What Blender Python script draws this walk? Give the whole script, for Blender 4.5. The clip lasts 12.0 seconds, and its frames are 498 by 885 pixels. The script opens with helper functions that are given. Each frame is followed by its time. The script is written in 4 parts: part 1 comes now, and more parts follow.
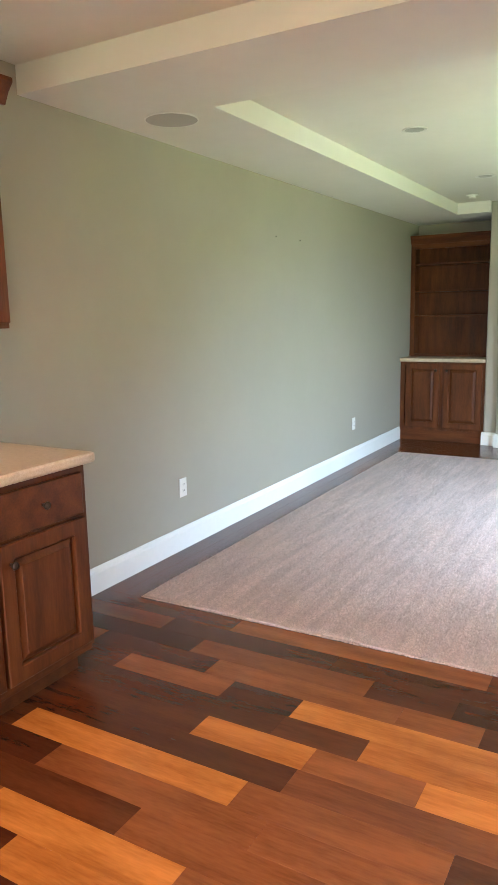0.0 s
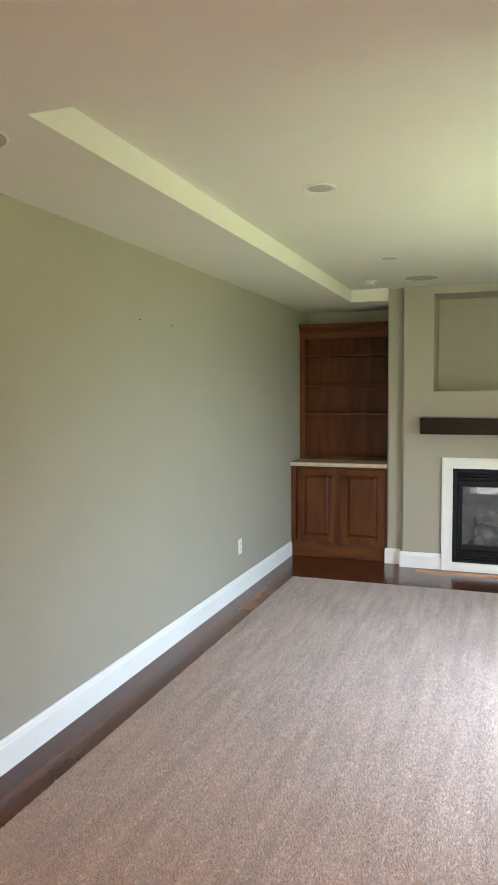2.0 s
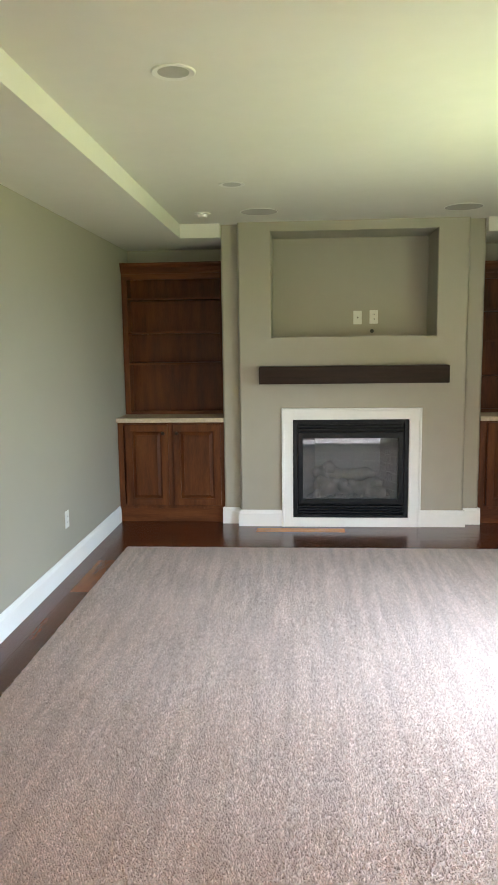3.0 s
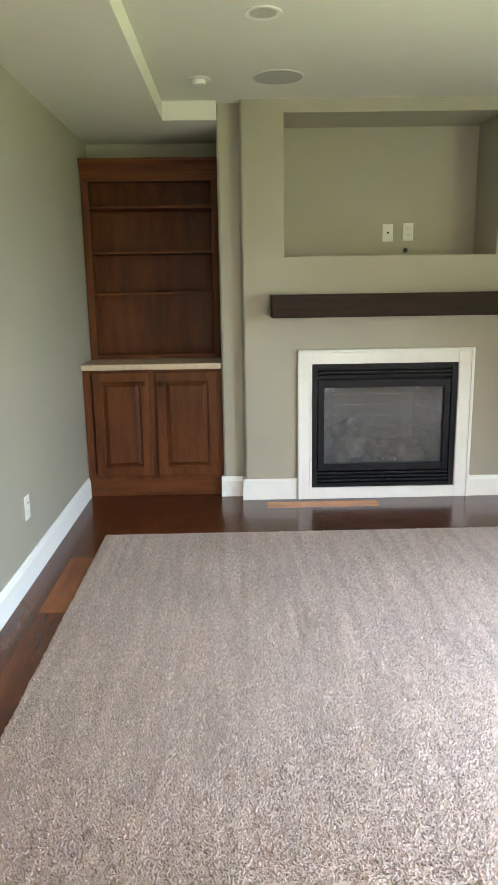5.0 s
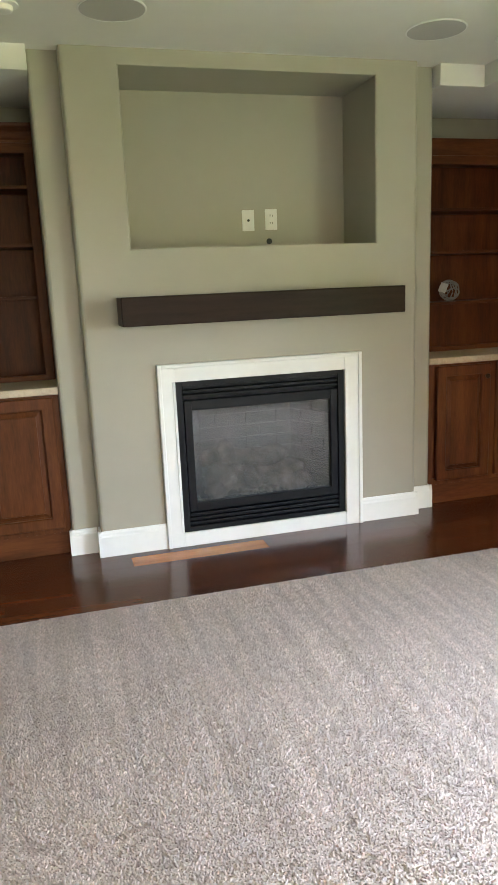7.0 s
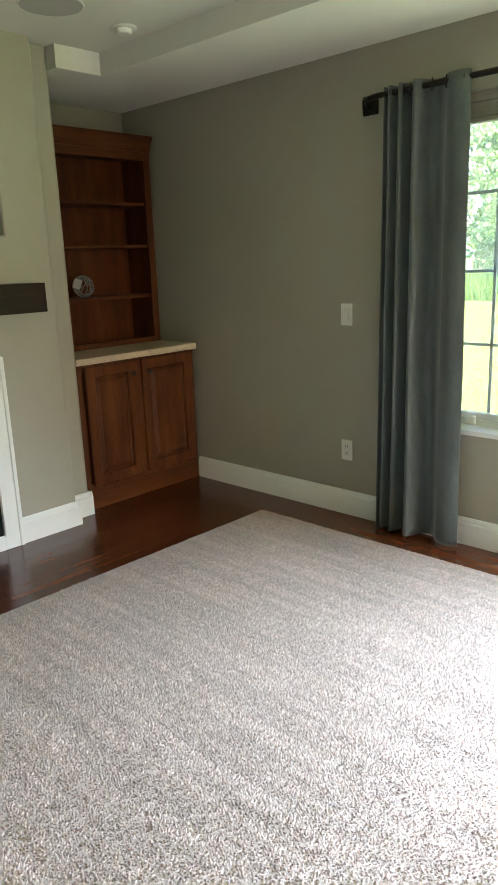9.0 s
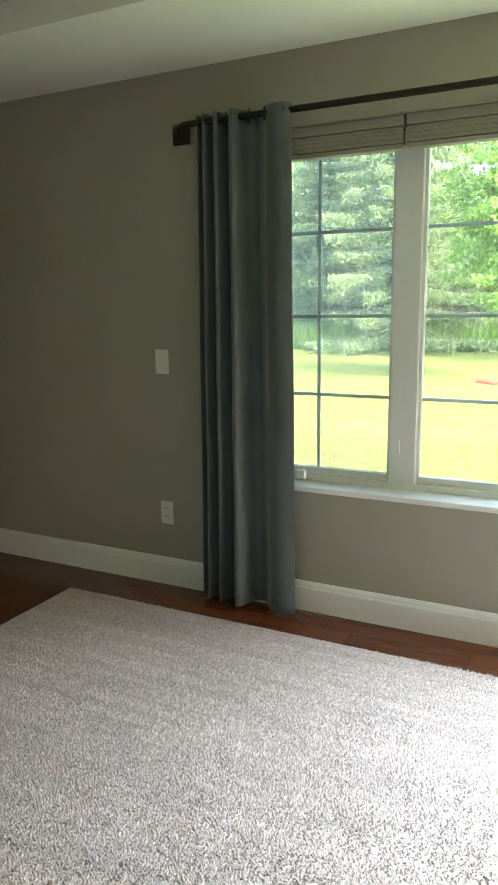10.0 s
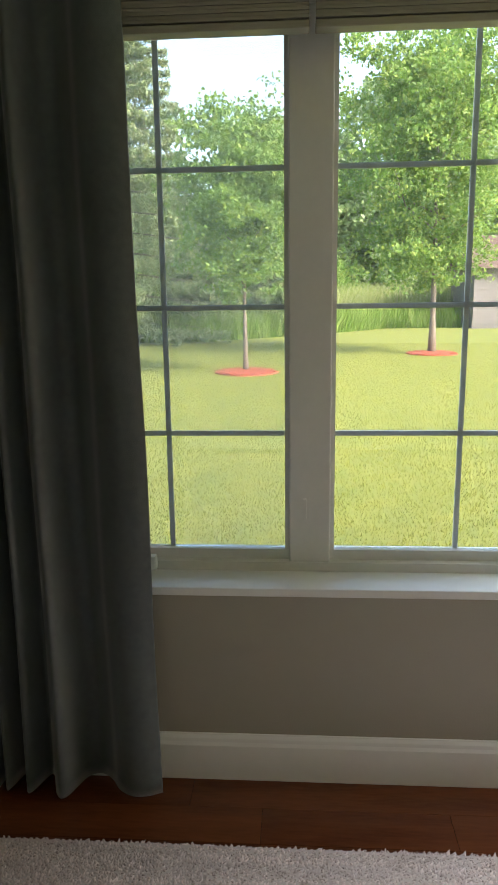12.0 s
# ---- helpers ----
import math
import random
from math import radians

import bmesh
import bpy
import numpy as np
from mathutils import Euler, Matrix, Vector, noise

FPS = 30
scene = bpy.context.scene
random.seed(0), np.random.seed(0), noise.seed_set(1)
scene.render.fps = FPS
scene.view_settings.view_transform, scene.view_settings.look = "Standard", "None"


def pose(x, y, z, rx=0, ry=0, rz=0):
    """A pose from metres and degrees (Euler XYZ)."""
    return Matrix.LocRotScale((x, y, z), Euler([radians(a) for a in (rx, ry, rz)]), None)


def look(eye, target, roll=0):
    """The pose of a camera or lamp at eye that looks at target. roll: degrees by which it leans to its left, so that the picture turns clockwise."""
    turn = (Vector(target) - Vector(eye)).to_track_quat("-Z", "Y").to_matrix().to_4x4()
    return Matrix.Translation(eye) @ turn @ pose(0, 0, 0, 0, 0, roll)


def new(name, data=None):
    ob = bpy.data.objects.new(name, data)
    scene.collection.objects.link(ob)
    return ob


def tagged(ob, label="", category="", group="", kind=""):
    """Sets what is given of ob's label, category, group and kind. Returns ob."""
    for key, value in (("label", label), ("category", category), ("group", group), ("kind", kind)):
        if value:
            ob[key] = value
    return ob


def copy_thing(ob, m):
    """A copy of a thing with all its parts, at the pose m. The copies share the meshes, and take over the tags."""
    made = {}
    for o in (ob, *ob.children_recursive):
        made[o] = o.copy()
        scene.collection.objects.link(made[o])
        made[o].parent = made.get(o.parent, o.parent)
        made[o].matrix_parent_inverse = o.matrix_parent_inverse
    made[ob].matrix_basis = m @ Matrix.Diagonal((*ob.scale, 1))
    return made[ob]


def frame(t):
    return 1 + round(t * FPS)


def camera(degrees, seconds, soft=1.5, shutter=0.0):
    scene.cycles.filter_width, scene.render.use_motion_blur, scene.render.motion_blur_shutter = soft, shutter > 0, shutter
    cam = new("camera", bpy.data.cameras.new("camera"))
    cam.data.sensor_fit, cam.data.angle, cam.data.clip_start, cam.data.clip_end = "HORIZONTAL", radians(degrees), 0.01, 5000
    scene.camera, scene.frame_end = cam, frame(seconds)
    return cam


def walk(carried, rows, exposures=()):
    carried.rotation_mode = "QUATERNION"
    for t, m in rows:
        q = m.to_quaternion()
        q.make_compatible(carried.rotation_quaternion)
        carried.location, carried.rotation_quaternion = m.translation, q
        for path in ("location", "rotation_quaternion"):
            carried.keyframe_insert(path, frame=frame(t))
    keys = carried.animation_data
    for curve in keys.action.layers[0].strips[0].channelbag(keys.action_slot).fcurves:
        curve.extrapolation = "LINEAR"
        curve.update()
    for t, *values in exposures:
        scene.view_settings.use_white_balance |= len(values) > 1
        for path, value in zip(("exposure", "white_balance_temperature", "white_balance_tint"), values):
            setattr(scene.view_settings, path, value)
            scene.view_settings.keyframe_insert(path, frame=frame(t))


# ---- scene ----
cam = camera(38.7, 12.0)
PATH = [
    (0, (-0.076, 0.277, 1.437), (-1.058, 1.982, 1.079), -1.2),
    (0.5, (-0.155, 0.637, 1.507), (-1.089, 2.389, 1.264), 0.3),
    (1, (-0.3, 0.907, 1.566), (-1.199, 2.692, 1.484), 1.0),
    (1.5, (-0.506, 1.164, 1.571), (-1.306, 2.995, 1.508), 0.3),
    (2, (-0.617, 1.482, 1.565), (-1.298, 3.358, 1.429), -0.4),
    (2.5, (-0.805, 1.751, 1.537), (-1.224, 3.695, 1.327), -0.7),
    (2.7, (-0.884, 1.858, 1.54), (-1.171, 3.823, 1.302), -0.6),
    (4.3, (-1.379, 2.862, 1.41), (-1.341, 4.825, 1.028), -1.0),
    (4.5, (-1.451, 2.98, 1.395), (-1.402, 4.941, 1.003), -0.8),
    (5, (-1.528, 3.305, 1.407), (-1.5, 5.257, 0.976), -0.9),
    (5.5, (-1.63, 3.546, 1.412), (-1.592, 5.493, 0.954), -1.3),
    (6, (-1.717, 3.791, 1.39), (-1.516, 5.731, 0.949), -2.8),
    (6.5, (-1.69, 4.009, 1.389), (-1.272, 5.912, 0.937), -2.4),
    (6.7, (-1.664, 4.111, 1.376), (-1.204, 6.008, 0.942), -2.3),
    (8.3, (-1.796, 4.489, 1.396), (-0.748, 6.118, 0.898), -3.5),
    (8.5, (-1.804, 4.513, 1.404), (-0.636, 6.056, 0.9), -3.2),
    (9, (-1.707, 4.558, 1.415), (-0.307, 5.898, 0.92), -2.1),
    (9.5, (-1.543, 4.741, 1.397), (0.065, 5.852, 0.973), -1.3),
    (10, (-1.421, 4.92, 1.387), (0.334, 5.799, 1.004), -0.7),
    (10.5, (-1.267, 5.169, 1.35), (0.602, 5.753, 0.941), -0.8),
    (11, (-0.993, 5.369, 1.349), (0.92, 5.751, 0.906), -0.9),
    (11.5, (-0.669, 5.536, 1.358), (1.268, 5.806, 0.938), -1.1),
    (12, (-0.364, 5.711, 1.374), (1.587, 5.846, 0.956), -0.8),
]
EXPOSURES = [(0, 4.5, 5750, 13), (1.5, 4.3, 6050, 14), (2.5, 4.15, 6350, 16), (4.5, 4.3, 6350, 15), (6.7, 4.5, 6250, 15), (8.3, 4.45, 6250, 14), (9.5, 3.95, 6250, 7), (10.5, 3.4, 6250, 6), (11, 2.95, 6500, 10), (11.5, 2.75, 6700, 14), (12, 2.55, 6750, 17)]
walk(cam, [(t, look(eye, target, roll)) for t, eye, target, roll in PATH], EXPOSURES)

# ---- world, sun, exposure ----
world = bpy.data.worlds.new("world")
scene.world = world
world.use_nodes = True
sky = world.node_tree.nodes.new("ShaderNodeTexSky")
sky.sky_type, sky.sun_disc = "NISHITA", False
sky.sun_elevation, sky.sun_rotation = radians(38), radians(210)
sky.air_density, sky.dust_density = 1.0, 3.0
world.node_tree.links.new(sky.outputs[0], world.node_tree.nodes["Background"].inputs[0])
world.node_tree.nodes["Background"].inputs[1].default_value = 0.15
sun = new("sun", bpy.data.lights.new("sun", "SUN"))
sun.data.energy, sun.data.angle, sun.data.color = 1.7, radians(8), (1.0, 0.94, 0.84)
sun.matrix_world = look((-8, -14, 12.6), (0, 0, 0))


def opening_light(at, target, wide, high, watts, color):
    """Daylight that comes in through a window's opening."""
    lamp = new("daylight", bpy.data.lights.new("daylight", "AREA"))
    lamp.data.shape, lamp.data.size, lamp.data.size_y = "RECTANGLE", wide, high
    lamp.data.energy, lamp.data.color = watts, color
    lamp.matrix_world = look(at, target)
    return lamp


sky_lamp = opening_light((1.50, 4.42, 1.33), (0.5, 4.85, 0.38), 0.66, 1.4, 5.8, (0.66, 0.84, 1.0))
lawn_lamp = opening_light((1.51, 4.42, 1.33), (0.5, 4.95, 2.20), 0.66, 1.4, 2.0, (0.80, 1.0, 0.46))
sky_lamp.data.spread, lawn_lamp.data.spread = radians(105), radians(118)
# fill light through the kitchen opening, which is added out of view
opening_light((-0.2, -2.62, 1.1), (-0.2, 0, 1.1), 2.1, 1.9, 0.9, (0.90, 0.96, 1.0))


# ---- materials ----
def material(name, colors, scale=8.0, stretch=(1, 1, 1), rough=(0.5, 0.6), bump=0.0, bump_scale=60.0, metal=0.0,
             per_piece=None, coat=0.0, fine=0.3, sheen=0.0, island=False, spec=0.5):
    """Two scales of noise between the given colours; per_piece: colours picked for each piece by chance."""
    m = bpy.data.materials.new(name)
    m.use_nodes = True
    nt = m.node_tree
    n, l = nt.nodes, nt.links
    bsdf = n["Principled BSDF"]
    co = n.new("ShaderNodeTexCoord")
    mp = n.new("ShaderNodeMapping")
    mp.inputs["Scale"].default_value = stretch
    l.new(co.outputs["Object"], mp.inputs[0])
    big = n.new("ShaderNodeTexNoise")
    big.inputs["Scale"].default_value, big.inputs["Detail"].default_value = scale, 4
    small = n.new("ShaderNodeTexNoise")
    small.inputs["Scale"].default_value, small.inputs["Detail"].default_value = scale * 9, 3
    l.new(mp.outputs[0], big.inputs["Vector"])
    l.new(mp.outputs[0], small.inputs["Vector"])
    mix = n.new("ShaderNodeMix")
    mix.inputs[0].default_value = fine
    l.new(big.outputs[0], mix.inputs[2])
    l.new(small.outputs[0], mix.inputs[3])
    ramp = n.new("ShaderNodeValToRGB")
    ramp.color_ramp.elements[0].position, ramp.color_ramp.elements[1].position = 0.34, 0.66
    ramp.color_ramp.elements[0].color = (*colors[0], 1)
    ramp.color_ramp.elements[1].color = (*colors[-1], 1)
    for i, c in enumerate(colors[1:-1]):
        ramp.color_ramp.elements.new(0.34 + 0.32 * (i + 1) / (len(colors) - 1)).color = (*c, 1)
    l.new(mix.outputs[0], ramp.inputs[0])
    color = ramp.outputs[0]
    if per_piece:
        pick = n.new("ShaderNodeValToRGB")
        pick.color_ramp.interpolation = "LINEAR"
        for i, c in enumerate(per_piece):
            p = i / (len(per_piece) - 1)
            e = pick.color_ramp.elements[0] if i == 0 else pick.color_ramp.elements[-1] if p == 1 else pick.color_ramp.elements.new(p)
            e.color = (*c, 1)
        if island:
            l.new(n.new("ShaderNodeNewGeometry").outputs["Random Per Island"], pick.inputs[0])
        else:
            info = n.new("ShaderNodeObjectInfo")
            l.new(info.outputs["Random"], pick.inputs[0])
            add = n.new("ShaderNodeVectorMath")
            add.operation = "SCALE"
            add.inputs[0].default_value = (37, 53, 11)
            l.new(info.outputs["Random"], add.inputs["Scale"])
            l.new(add.outputs[0], mp.inputs["Location"])
        tint = n.new("ShaderNodeMix")
        tint.data_type, tint.blend_type = "RGBA", "MULTIPLY"
        tint.inputs[0].default_value = 1
        l.new(pick.outputs[0], tint.inputs[6])
        l.new(color, tint.inputs[7])
        color = tint.outputs[2]
    l.new(color, bsdf.inputs["Base Color"])
    rr = n.new("ShaderNodeMapRange")
    rr.inputs[3].default_value, rr.inputs[4].default_value = rough
    l.new(big.outputs[0], rr.inputs[0])
    l.new(rr.outputs[0], bsdf.inputs["Roughness"])
    bsdf.inputs["Metallic"].default_value = metal
    bsdf.inputs["Coat Weight"].default_value = coat
    bsdf.inputs["Coat Roughness"].default_value = 0.12
    bsdf.inputs["Sheen Weight"].default_value = sheen
    bsdf.inputs["Specular IOR Level"].default_value = spec
    if bump:
        bn = n.new("ShaderNodeTexNoise")
        bn.inputs["Scale"].default_value, bn.inputs["Detail"].default_value = bump_scale, 4
        l.new(mp.outputs[0], bn.inputs["Vector"])
        b = n.new("ShaderNodeBump")
        b.inputs["Strength"].default_value, b.inputs["Distance"].default_value = bump, 0.004
        l.new(bn.outputs[0], b.inputs["Height"])
        l.new(b.outputs[0], bsdf.inputs["Normal"])
    return m


WALL = material("wall paint", [(0.345, 0.322, 0.262), (0.37, 0.346, 0.284)], 1.4, rough=(0.36, 0.48), bump=0.12, bump_scale=220, fine=0.2)
CEIL = material("ceiling paint", [(0.70, 0.685, 0.64), (0.74, 0.725, 0.68)], 1.2, rough=(0.75, 0.9), bump=0.1, bump_scale=160)
TRIM = material("white trim paint", [(0.76, 0.76, 0.74), (0.81, 0.81, 0.79)], 3, rough=(0.3, 0.42), bump=0.03)
GRAIN = [(0.60, 0.52, 0.47), (0.84, 0.80, 0.76), (1.06, 1.04, 1.0)]
PLANK = material("dark hardwood plank", GRAIN, 2.2, (1, 7, 7), (0.17, 0.27), 0.02, 20, coat=0.14, spec=0.36,
                 per_piece=[(0.072, 0.019, 0.007), (0.100, 0.026, 0.009), (0.085, 0.022, 0.008), (0.135, 0.037, 0.012), (0.112, 0.030, 0.010)])
HONEY = material("honey hardwood plank", GRAIN, 2.2, (1, 7, 7), (0.17, 0.27), 0.02, 20, coat=0.14, spec=0.36,
                 per_piece=[(0.50, 0.17, 0.03), (0.66, 0.25, 0.045), (0.58, 0.205, 0.036), (0.40, 0.13, 0.024)])
RUSSET = material("russet hardwood plank", GRAIN, 2.2, (1, 7, 7), (0.17, 0.27), 0.02, 20, coat=0.14, spec=0.36,
                  per_piece=[(0.19, 0.056, 0.017), (0.30, 0.095, 0.026), (0.24, 0.074, 0.021)])
SUBFLOOR = material("dark floor joint", [(0.02, 0.01, 0.006), (0.03, 0.014, 0.008)], 5)
RUG = material("beige shag pile", [(0.88, 0.87, 0.86), (0.95, 0.95, 0.95), (1.0, 1.0, 1.0)], 40.0, (1, 1, 1), (0.9, 1.0), fine=0.35, sheen=0.35, spec=0.1, island=True,
               per_piece=[(0.68, 0.525, 0.455), (0.79, 0.62, 0.545), (0.88, 0.705, 0.63)])
RUGBASE = material("rug backing", [(0.52, 0.41, 0.355), (0.6, 0.48, 0.42)], 40, rough=(0.9, 1))
CHERRY = [(0.056, 0.0155, 0.0042), (0.094, 0.027, 0.0072), (0.130, 0.0415, 0.011)]
WOOD = material("stained cherry wood", CHERRY, 2.6, (6, 6, 0.8), (0.38, 0.5), 0.05, 30, coat=0.03, spec=0.2)
WOODH = material("stained cherry wood, level grain", CHERRY, 2.6, (0.8, 6, 6), (0.38, 0.5), 0.05, 30, coat=0.03, spec=0.2)
MANTEL = material("espresso wood", [(0.014, 0.007, 0.005), (0.026, 0.013, 0.009)], 3, (1, 12, 12), (0.32, 0.4), 0.02, 30, spec=0.08)
COUNTER = material("tan laminate counter", [(0.42, 0.32, 0.22), (0.52, 0.41, 0.30), (0.60, 0.50, 0.38)], 60, rough=(0.3, 0.4), fine=0.6)
BLACK = material("black enamelled metal", [(0.006, 0.007, 0.009), (0.010, 0.011, 0.013)], 6, rough=(0.4, 0.5), bump=0.03, bump_scale=300, spec=0.14)
KNOB = material("dark bronze knob", [(0.03, 0.02, 0.014), (0.05, 0.033, 0.022)], 20, rough=(0.35, 0.45), metal=0.7)
BRONZE = material("oil rubbed bronze", [(0.02, 0.017, 0.015), (0.035, 0.03, 0.026)], 20, rough=(0.35, 0.5), metal=0.6)
PLATE = material("white plastic", [(0.74, 0.73, 0.70), (0.78, 0.77, 0.74)], 20, rough=(0.3, 0.4))
SLOT = material("dark slot", [(0.02, 0.02, 0.02), (0.03, 0.03, 0.03)], 20)
GRILLE = material("speaker grille", [(0.40, 0.39, 0.375), (0.48, 0.47, 0.45)], 260, rough=(0.7, 0.8), fine=0.8, bump=0.3, bump_scale=600)
LENS = material("frosted lamp lens", [(0.45, 0.44, 0.42), (0.51, 0.50, 0.48)], 30, rough=(0.3, 0.5))
VINYL = material("white vinyl window frame", [(0.70, 0.71, 0.69), (0.75, 0.76, 0.74)], 6, rough=(0.35, 0.45))
MUNTIN = material("grey muntin bar", [(0.66, 0.69, 0.72), (0.72, 0.75, 0.78)], 20, rough=(0.4, 0.5))
BLIND = material("cream blind slat", [(0.29, 0.27, 0.225), (0.35, 0.325, 0.27)], 12, (14, 1, 14), (0.45, 0.55))
FABRIC = material("slate curtain fabric", [(0.056, 0.070, 0.073), (0.084, 0.102, 0.106)], 6, (1, 1, 1), (0.42, 0.58), 0.25, 500, fine=0.5, sheen=0.4)
FIREBRICK = material("grey refractory brick", [(0.06, 0.057, 0.055), (0.095, 0.09, 0.087)], 16, rough=(0.85, 0.95), bump=0.4, bump_scale=90)
MORTAR = material("pale mortar", [(0.20, 0.19, 0.18), (0.26, 0.25, 0.24)], 30, rough=(0.9, 1))
LOG = material("ceramic log", [(0.02, 0.015, 0.012), (0.09, 0.068, 0.055), (0.27, 0.225, 0.19)], 18, (1, 1, 1), (0.9, 1), 0.9, 60)
BARK = material("tree bark", [(0.11, 0.085, 0.065), (0.22, 0.18, 0.145)], 8, (3, 3, 0.6), (0.85, 0.95), 0.8, 40)
LEAF = material("maple leaf", [(0.8, 0.85, 0.8), (1, 1, 1)], 3, rough=(0.45, 0.6), per_piece=[(0.15, 0.26, 0.06), (0.19, 0.32, 0.07), (0.23, 0.37, 0.08), (0.38, 0.47, 0.11)], island=True)
# Woodland leaves paler and greyer than the maples: distance haze in the colour.
LEAFHAZY = material("hazed woodland leaf", [(0.8, 0.85, 0.8), (1, 1, 1)], 3, rough=(0.5, 0.6), per_piece=[(0.26, 0.36, 0.17), (0.33, 0.44, 0.20), (0.42, 0.52, 0.25)], island=True)
NEEDLE = material("spruce needles", [(0.8, 0.85, 0.85), (1, 1, 1)], 3, rough=(0.6, 0.7), per_piece=[(0.22, 0.30, 0.13), (0.34, 0.42, 0.20), (0.50, 0.52, 0.30)], island=True)
LAWN = material("mown lawn", [(0.07, 0.108, 0.010), (0.135, 0.158, 0.018), (0.215, 0.208, 0.036)], 2.2, rough=(0.85, 0.95), bump=1.0, bump_scale=25, fine=0.6)
BLADE = material("grass blade", [(0.85, 0.85, 0.85), (1, 1, 1)], 1, rough=(0.6, 0.7), per_piece=[(0.19, 0.235, 0.020), (0.26, 0.28, 0.028), (0.37, 0.335, 0.052)], island=True)
TALL = material("tall wild grass", [(0.85, 0.85, 0.85), (1, 1, 1)], 1, rough=(0.6, 0.7), per_piece=[(0.14, 0.25, 0.04), (0.22, 0.37, 0.06), (0.40, 0.48, 0.16)], island=True)
PALEGRASS = material("pale seeding grass", [(0.85, 0.85, 0.85), (1, 1, 1)], 1, rough=(0.6, 0.7), per_piece=[(0.24, 0.36, 0.08), (0.40, 0.46, 0.16), (0.62, 0.62, 0.36)], island=True)
MULCH = material("red wood mulch", [(0.11, 0.018, 0.008), (0.26, 0.05, 0.022), (0.38, 0.10, 0.05)], 14, rough=(0.85, 0.95), bump=1.0, bump_scale=30, fine=0.6)
SIDING = material("pale vinyl siding", [(0.15, 0.135, 0.13), (0.18, 0.165, 0.155)], 2, rough=(0.6, 0.7))
SHINGLE = material("brown red shingles", [(0.075, 0.045, 0.037), (0.12, 0.075, 0.06)], 3, (1, 1, 4), (0.85, 0.95), 0.6, 20)
CONCRETE = material("concrete base", [(0.13, 0.125, 0.12), (0.17, 0.165, 0.16)], 5, rough=(0.85, 0.95))


def glass(name, tint=(1, 1, 1), veil=0.0, veil_type="ShaderNodeBsdfTranslucent"):
    m = bpy.data.materials.new(name)
    m.use_nodes = True
    n, l = m.node_tree.nodes, m.node_tree.links
    n.remove(n["Principled BSDF"])
    tr, gl, mx = n.new("ShaderNodeBsdfTransparent"), n.new("ShaderNodeBsdfGlossy"), n.new("ShaderNodeMixShader")
    tr.inputs[0].default_value = (*tint, 1)
    gl.inputs["Roughness"].default_value = 0.02
    fr = n.new("ShaderNodeFresnel")
    fr.inputs[0].default_value = 1.45
    l.new(fr.outputs[0], mx.inputs[0])
    l.new(tr.outputs[0], mx.inputs[1])
    l.new(gl.outputs[0], mx.inputs[2])
    last = mx.outputs[0]
    # an even pale layer mixed into the glass as a veil of glare
    if veil:
        haze, both = n.new(veil_type), n.new("ShaderNodeMixShader")
        haze.inputs[0].default_value = (0.9, 0.92, 0.9, 1)
        both.inputs[0].default_value = veil
        l.new(last, both.inputs[1])
        l.new(haze.outputs[0], both.inputs[2])
        last = both.outputs[0]
    l.new(last, n["Material Output"].inputs[0])
    return m


def brushed(m, low, stretch):
    """Darker streaks in the colour, as the shade of pile lying the other way."""
    n, l = m.node_tree.nodes, m.node_tree.links
    b = n["Principled BSDF"]
    co, mp, tx, rp, mx = (n.new(k) for k in ("ShaderNodeTexCoord", "ShaderNodeMapping", "ShaderNodeTexNoise", "ShaderNodeValToRGB", "ShaderNodeMix"))
    mp.inputs["Scale"].default_value = stretch
    tx.inputs["Scale"].default_value, tx.inputs["Detail"].default_value = 1.0, 5
    rp.color_ramp.elements[0].position, rp.color_ramp.elements[1].position = 0.38, 0.6
    rp.color_ramp.elements[0].color = (low, low, low, 1)
    mx.data_type, mx.blend_type = "RGBA", "MULTIPLY"
    mx.inputs[0].default_value = 1
    old = b.inputs["Base Color"].links[0].from_socket
    l.new(co.outputs["Object"], mp.inputs[0])
    l.new(mp.outputs[0], tx.inputs["Vector"])
    l.new(tx.outputs[0], rp.inputs[0])
    l.new(old, mx.inputs[6])
    l.new(rp.outputs[0], mx.inputs[7])
    l.new(mx.outputs[2], b.inputs["Base Color"])


brushed(RUG, 0.82, (18.0, 1.6, 1.0))


def let_light_through(m, share):
    n, l = m.node_tree.nodes, m.node_tree.links
    b = n["Principled BSDF"]
    t, mx = n.new("ShaderNodeBsdfTranslucent"), n.new("ShaderNodeMixShader")
    l.new(b.inputs["Base Color"].links[0].from_socket, t.inputs[0])
    mx.inputs[0].default_value = share
    l.new(b.outputs[0], mx.inputs[1])
    l.new(t.outputs[0], mx.inputs[2])
    l.new(mx.outputs[0], n["Material Output"].inputs[0])


for leafy in (LEAF, LEAFHAZY, BLADE, TALL, PALEGRASS, NEEDLE):
    let_light_through(leafy, 0.55)
let_light_through(RUG, 0.35)
# the pane's pale share stands in for glare over the view outside
PANE = glass("window glass", (0.95, 0.97, 0.95), 0.022)
SCREEN = glass("insect screen", (0.92, 0.93, 0.92), 0.035)
# the pale diffuse share stands in for a hazy reflection on the glass
FIREGLASS = glass("smoked fireplace glass", (0.8, 0.8, 0.8), 0.045, "ShaderNodeBsdfDiffuse")


def glow(name, color, strength):
    m = bpy.data.materials.new(name)
    m.use_nodes = True
    b = m.node_tree.nodes["Principled BSDF"]
    b.inputs["Base Color"].default_value = (*color, 1)
    b.inputs["Emission Color"].default_value = (*color, 1)
    b.inputs["Emission Strength"].default_value = strength
    return m


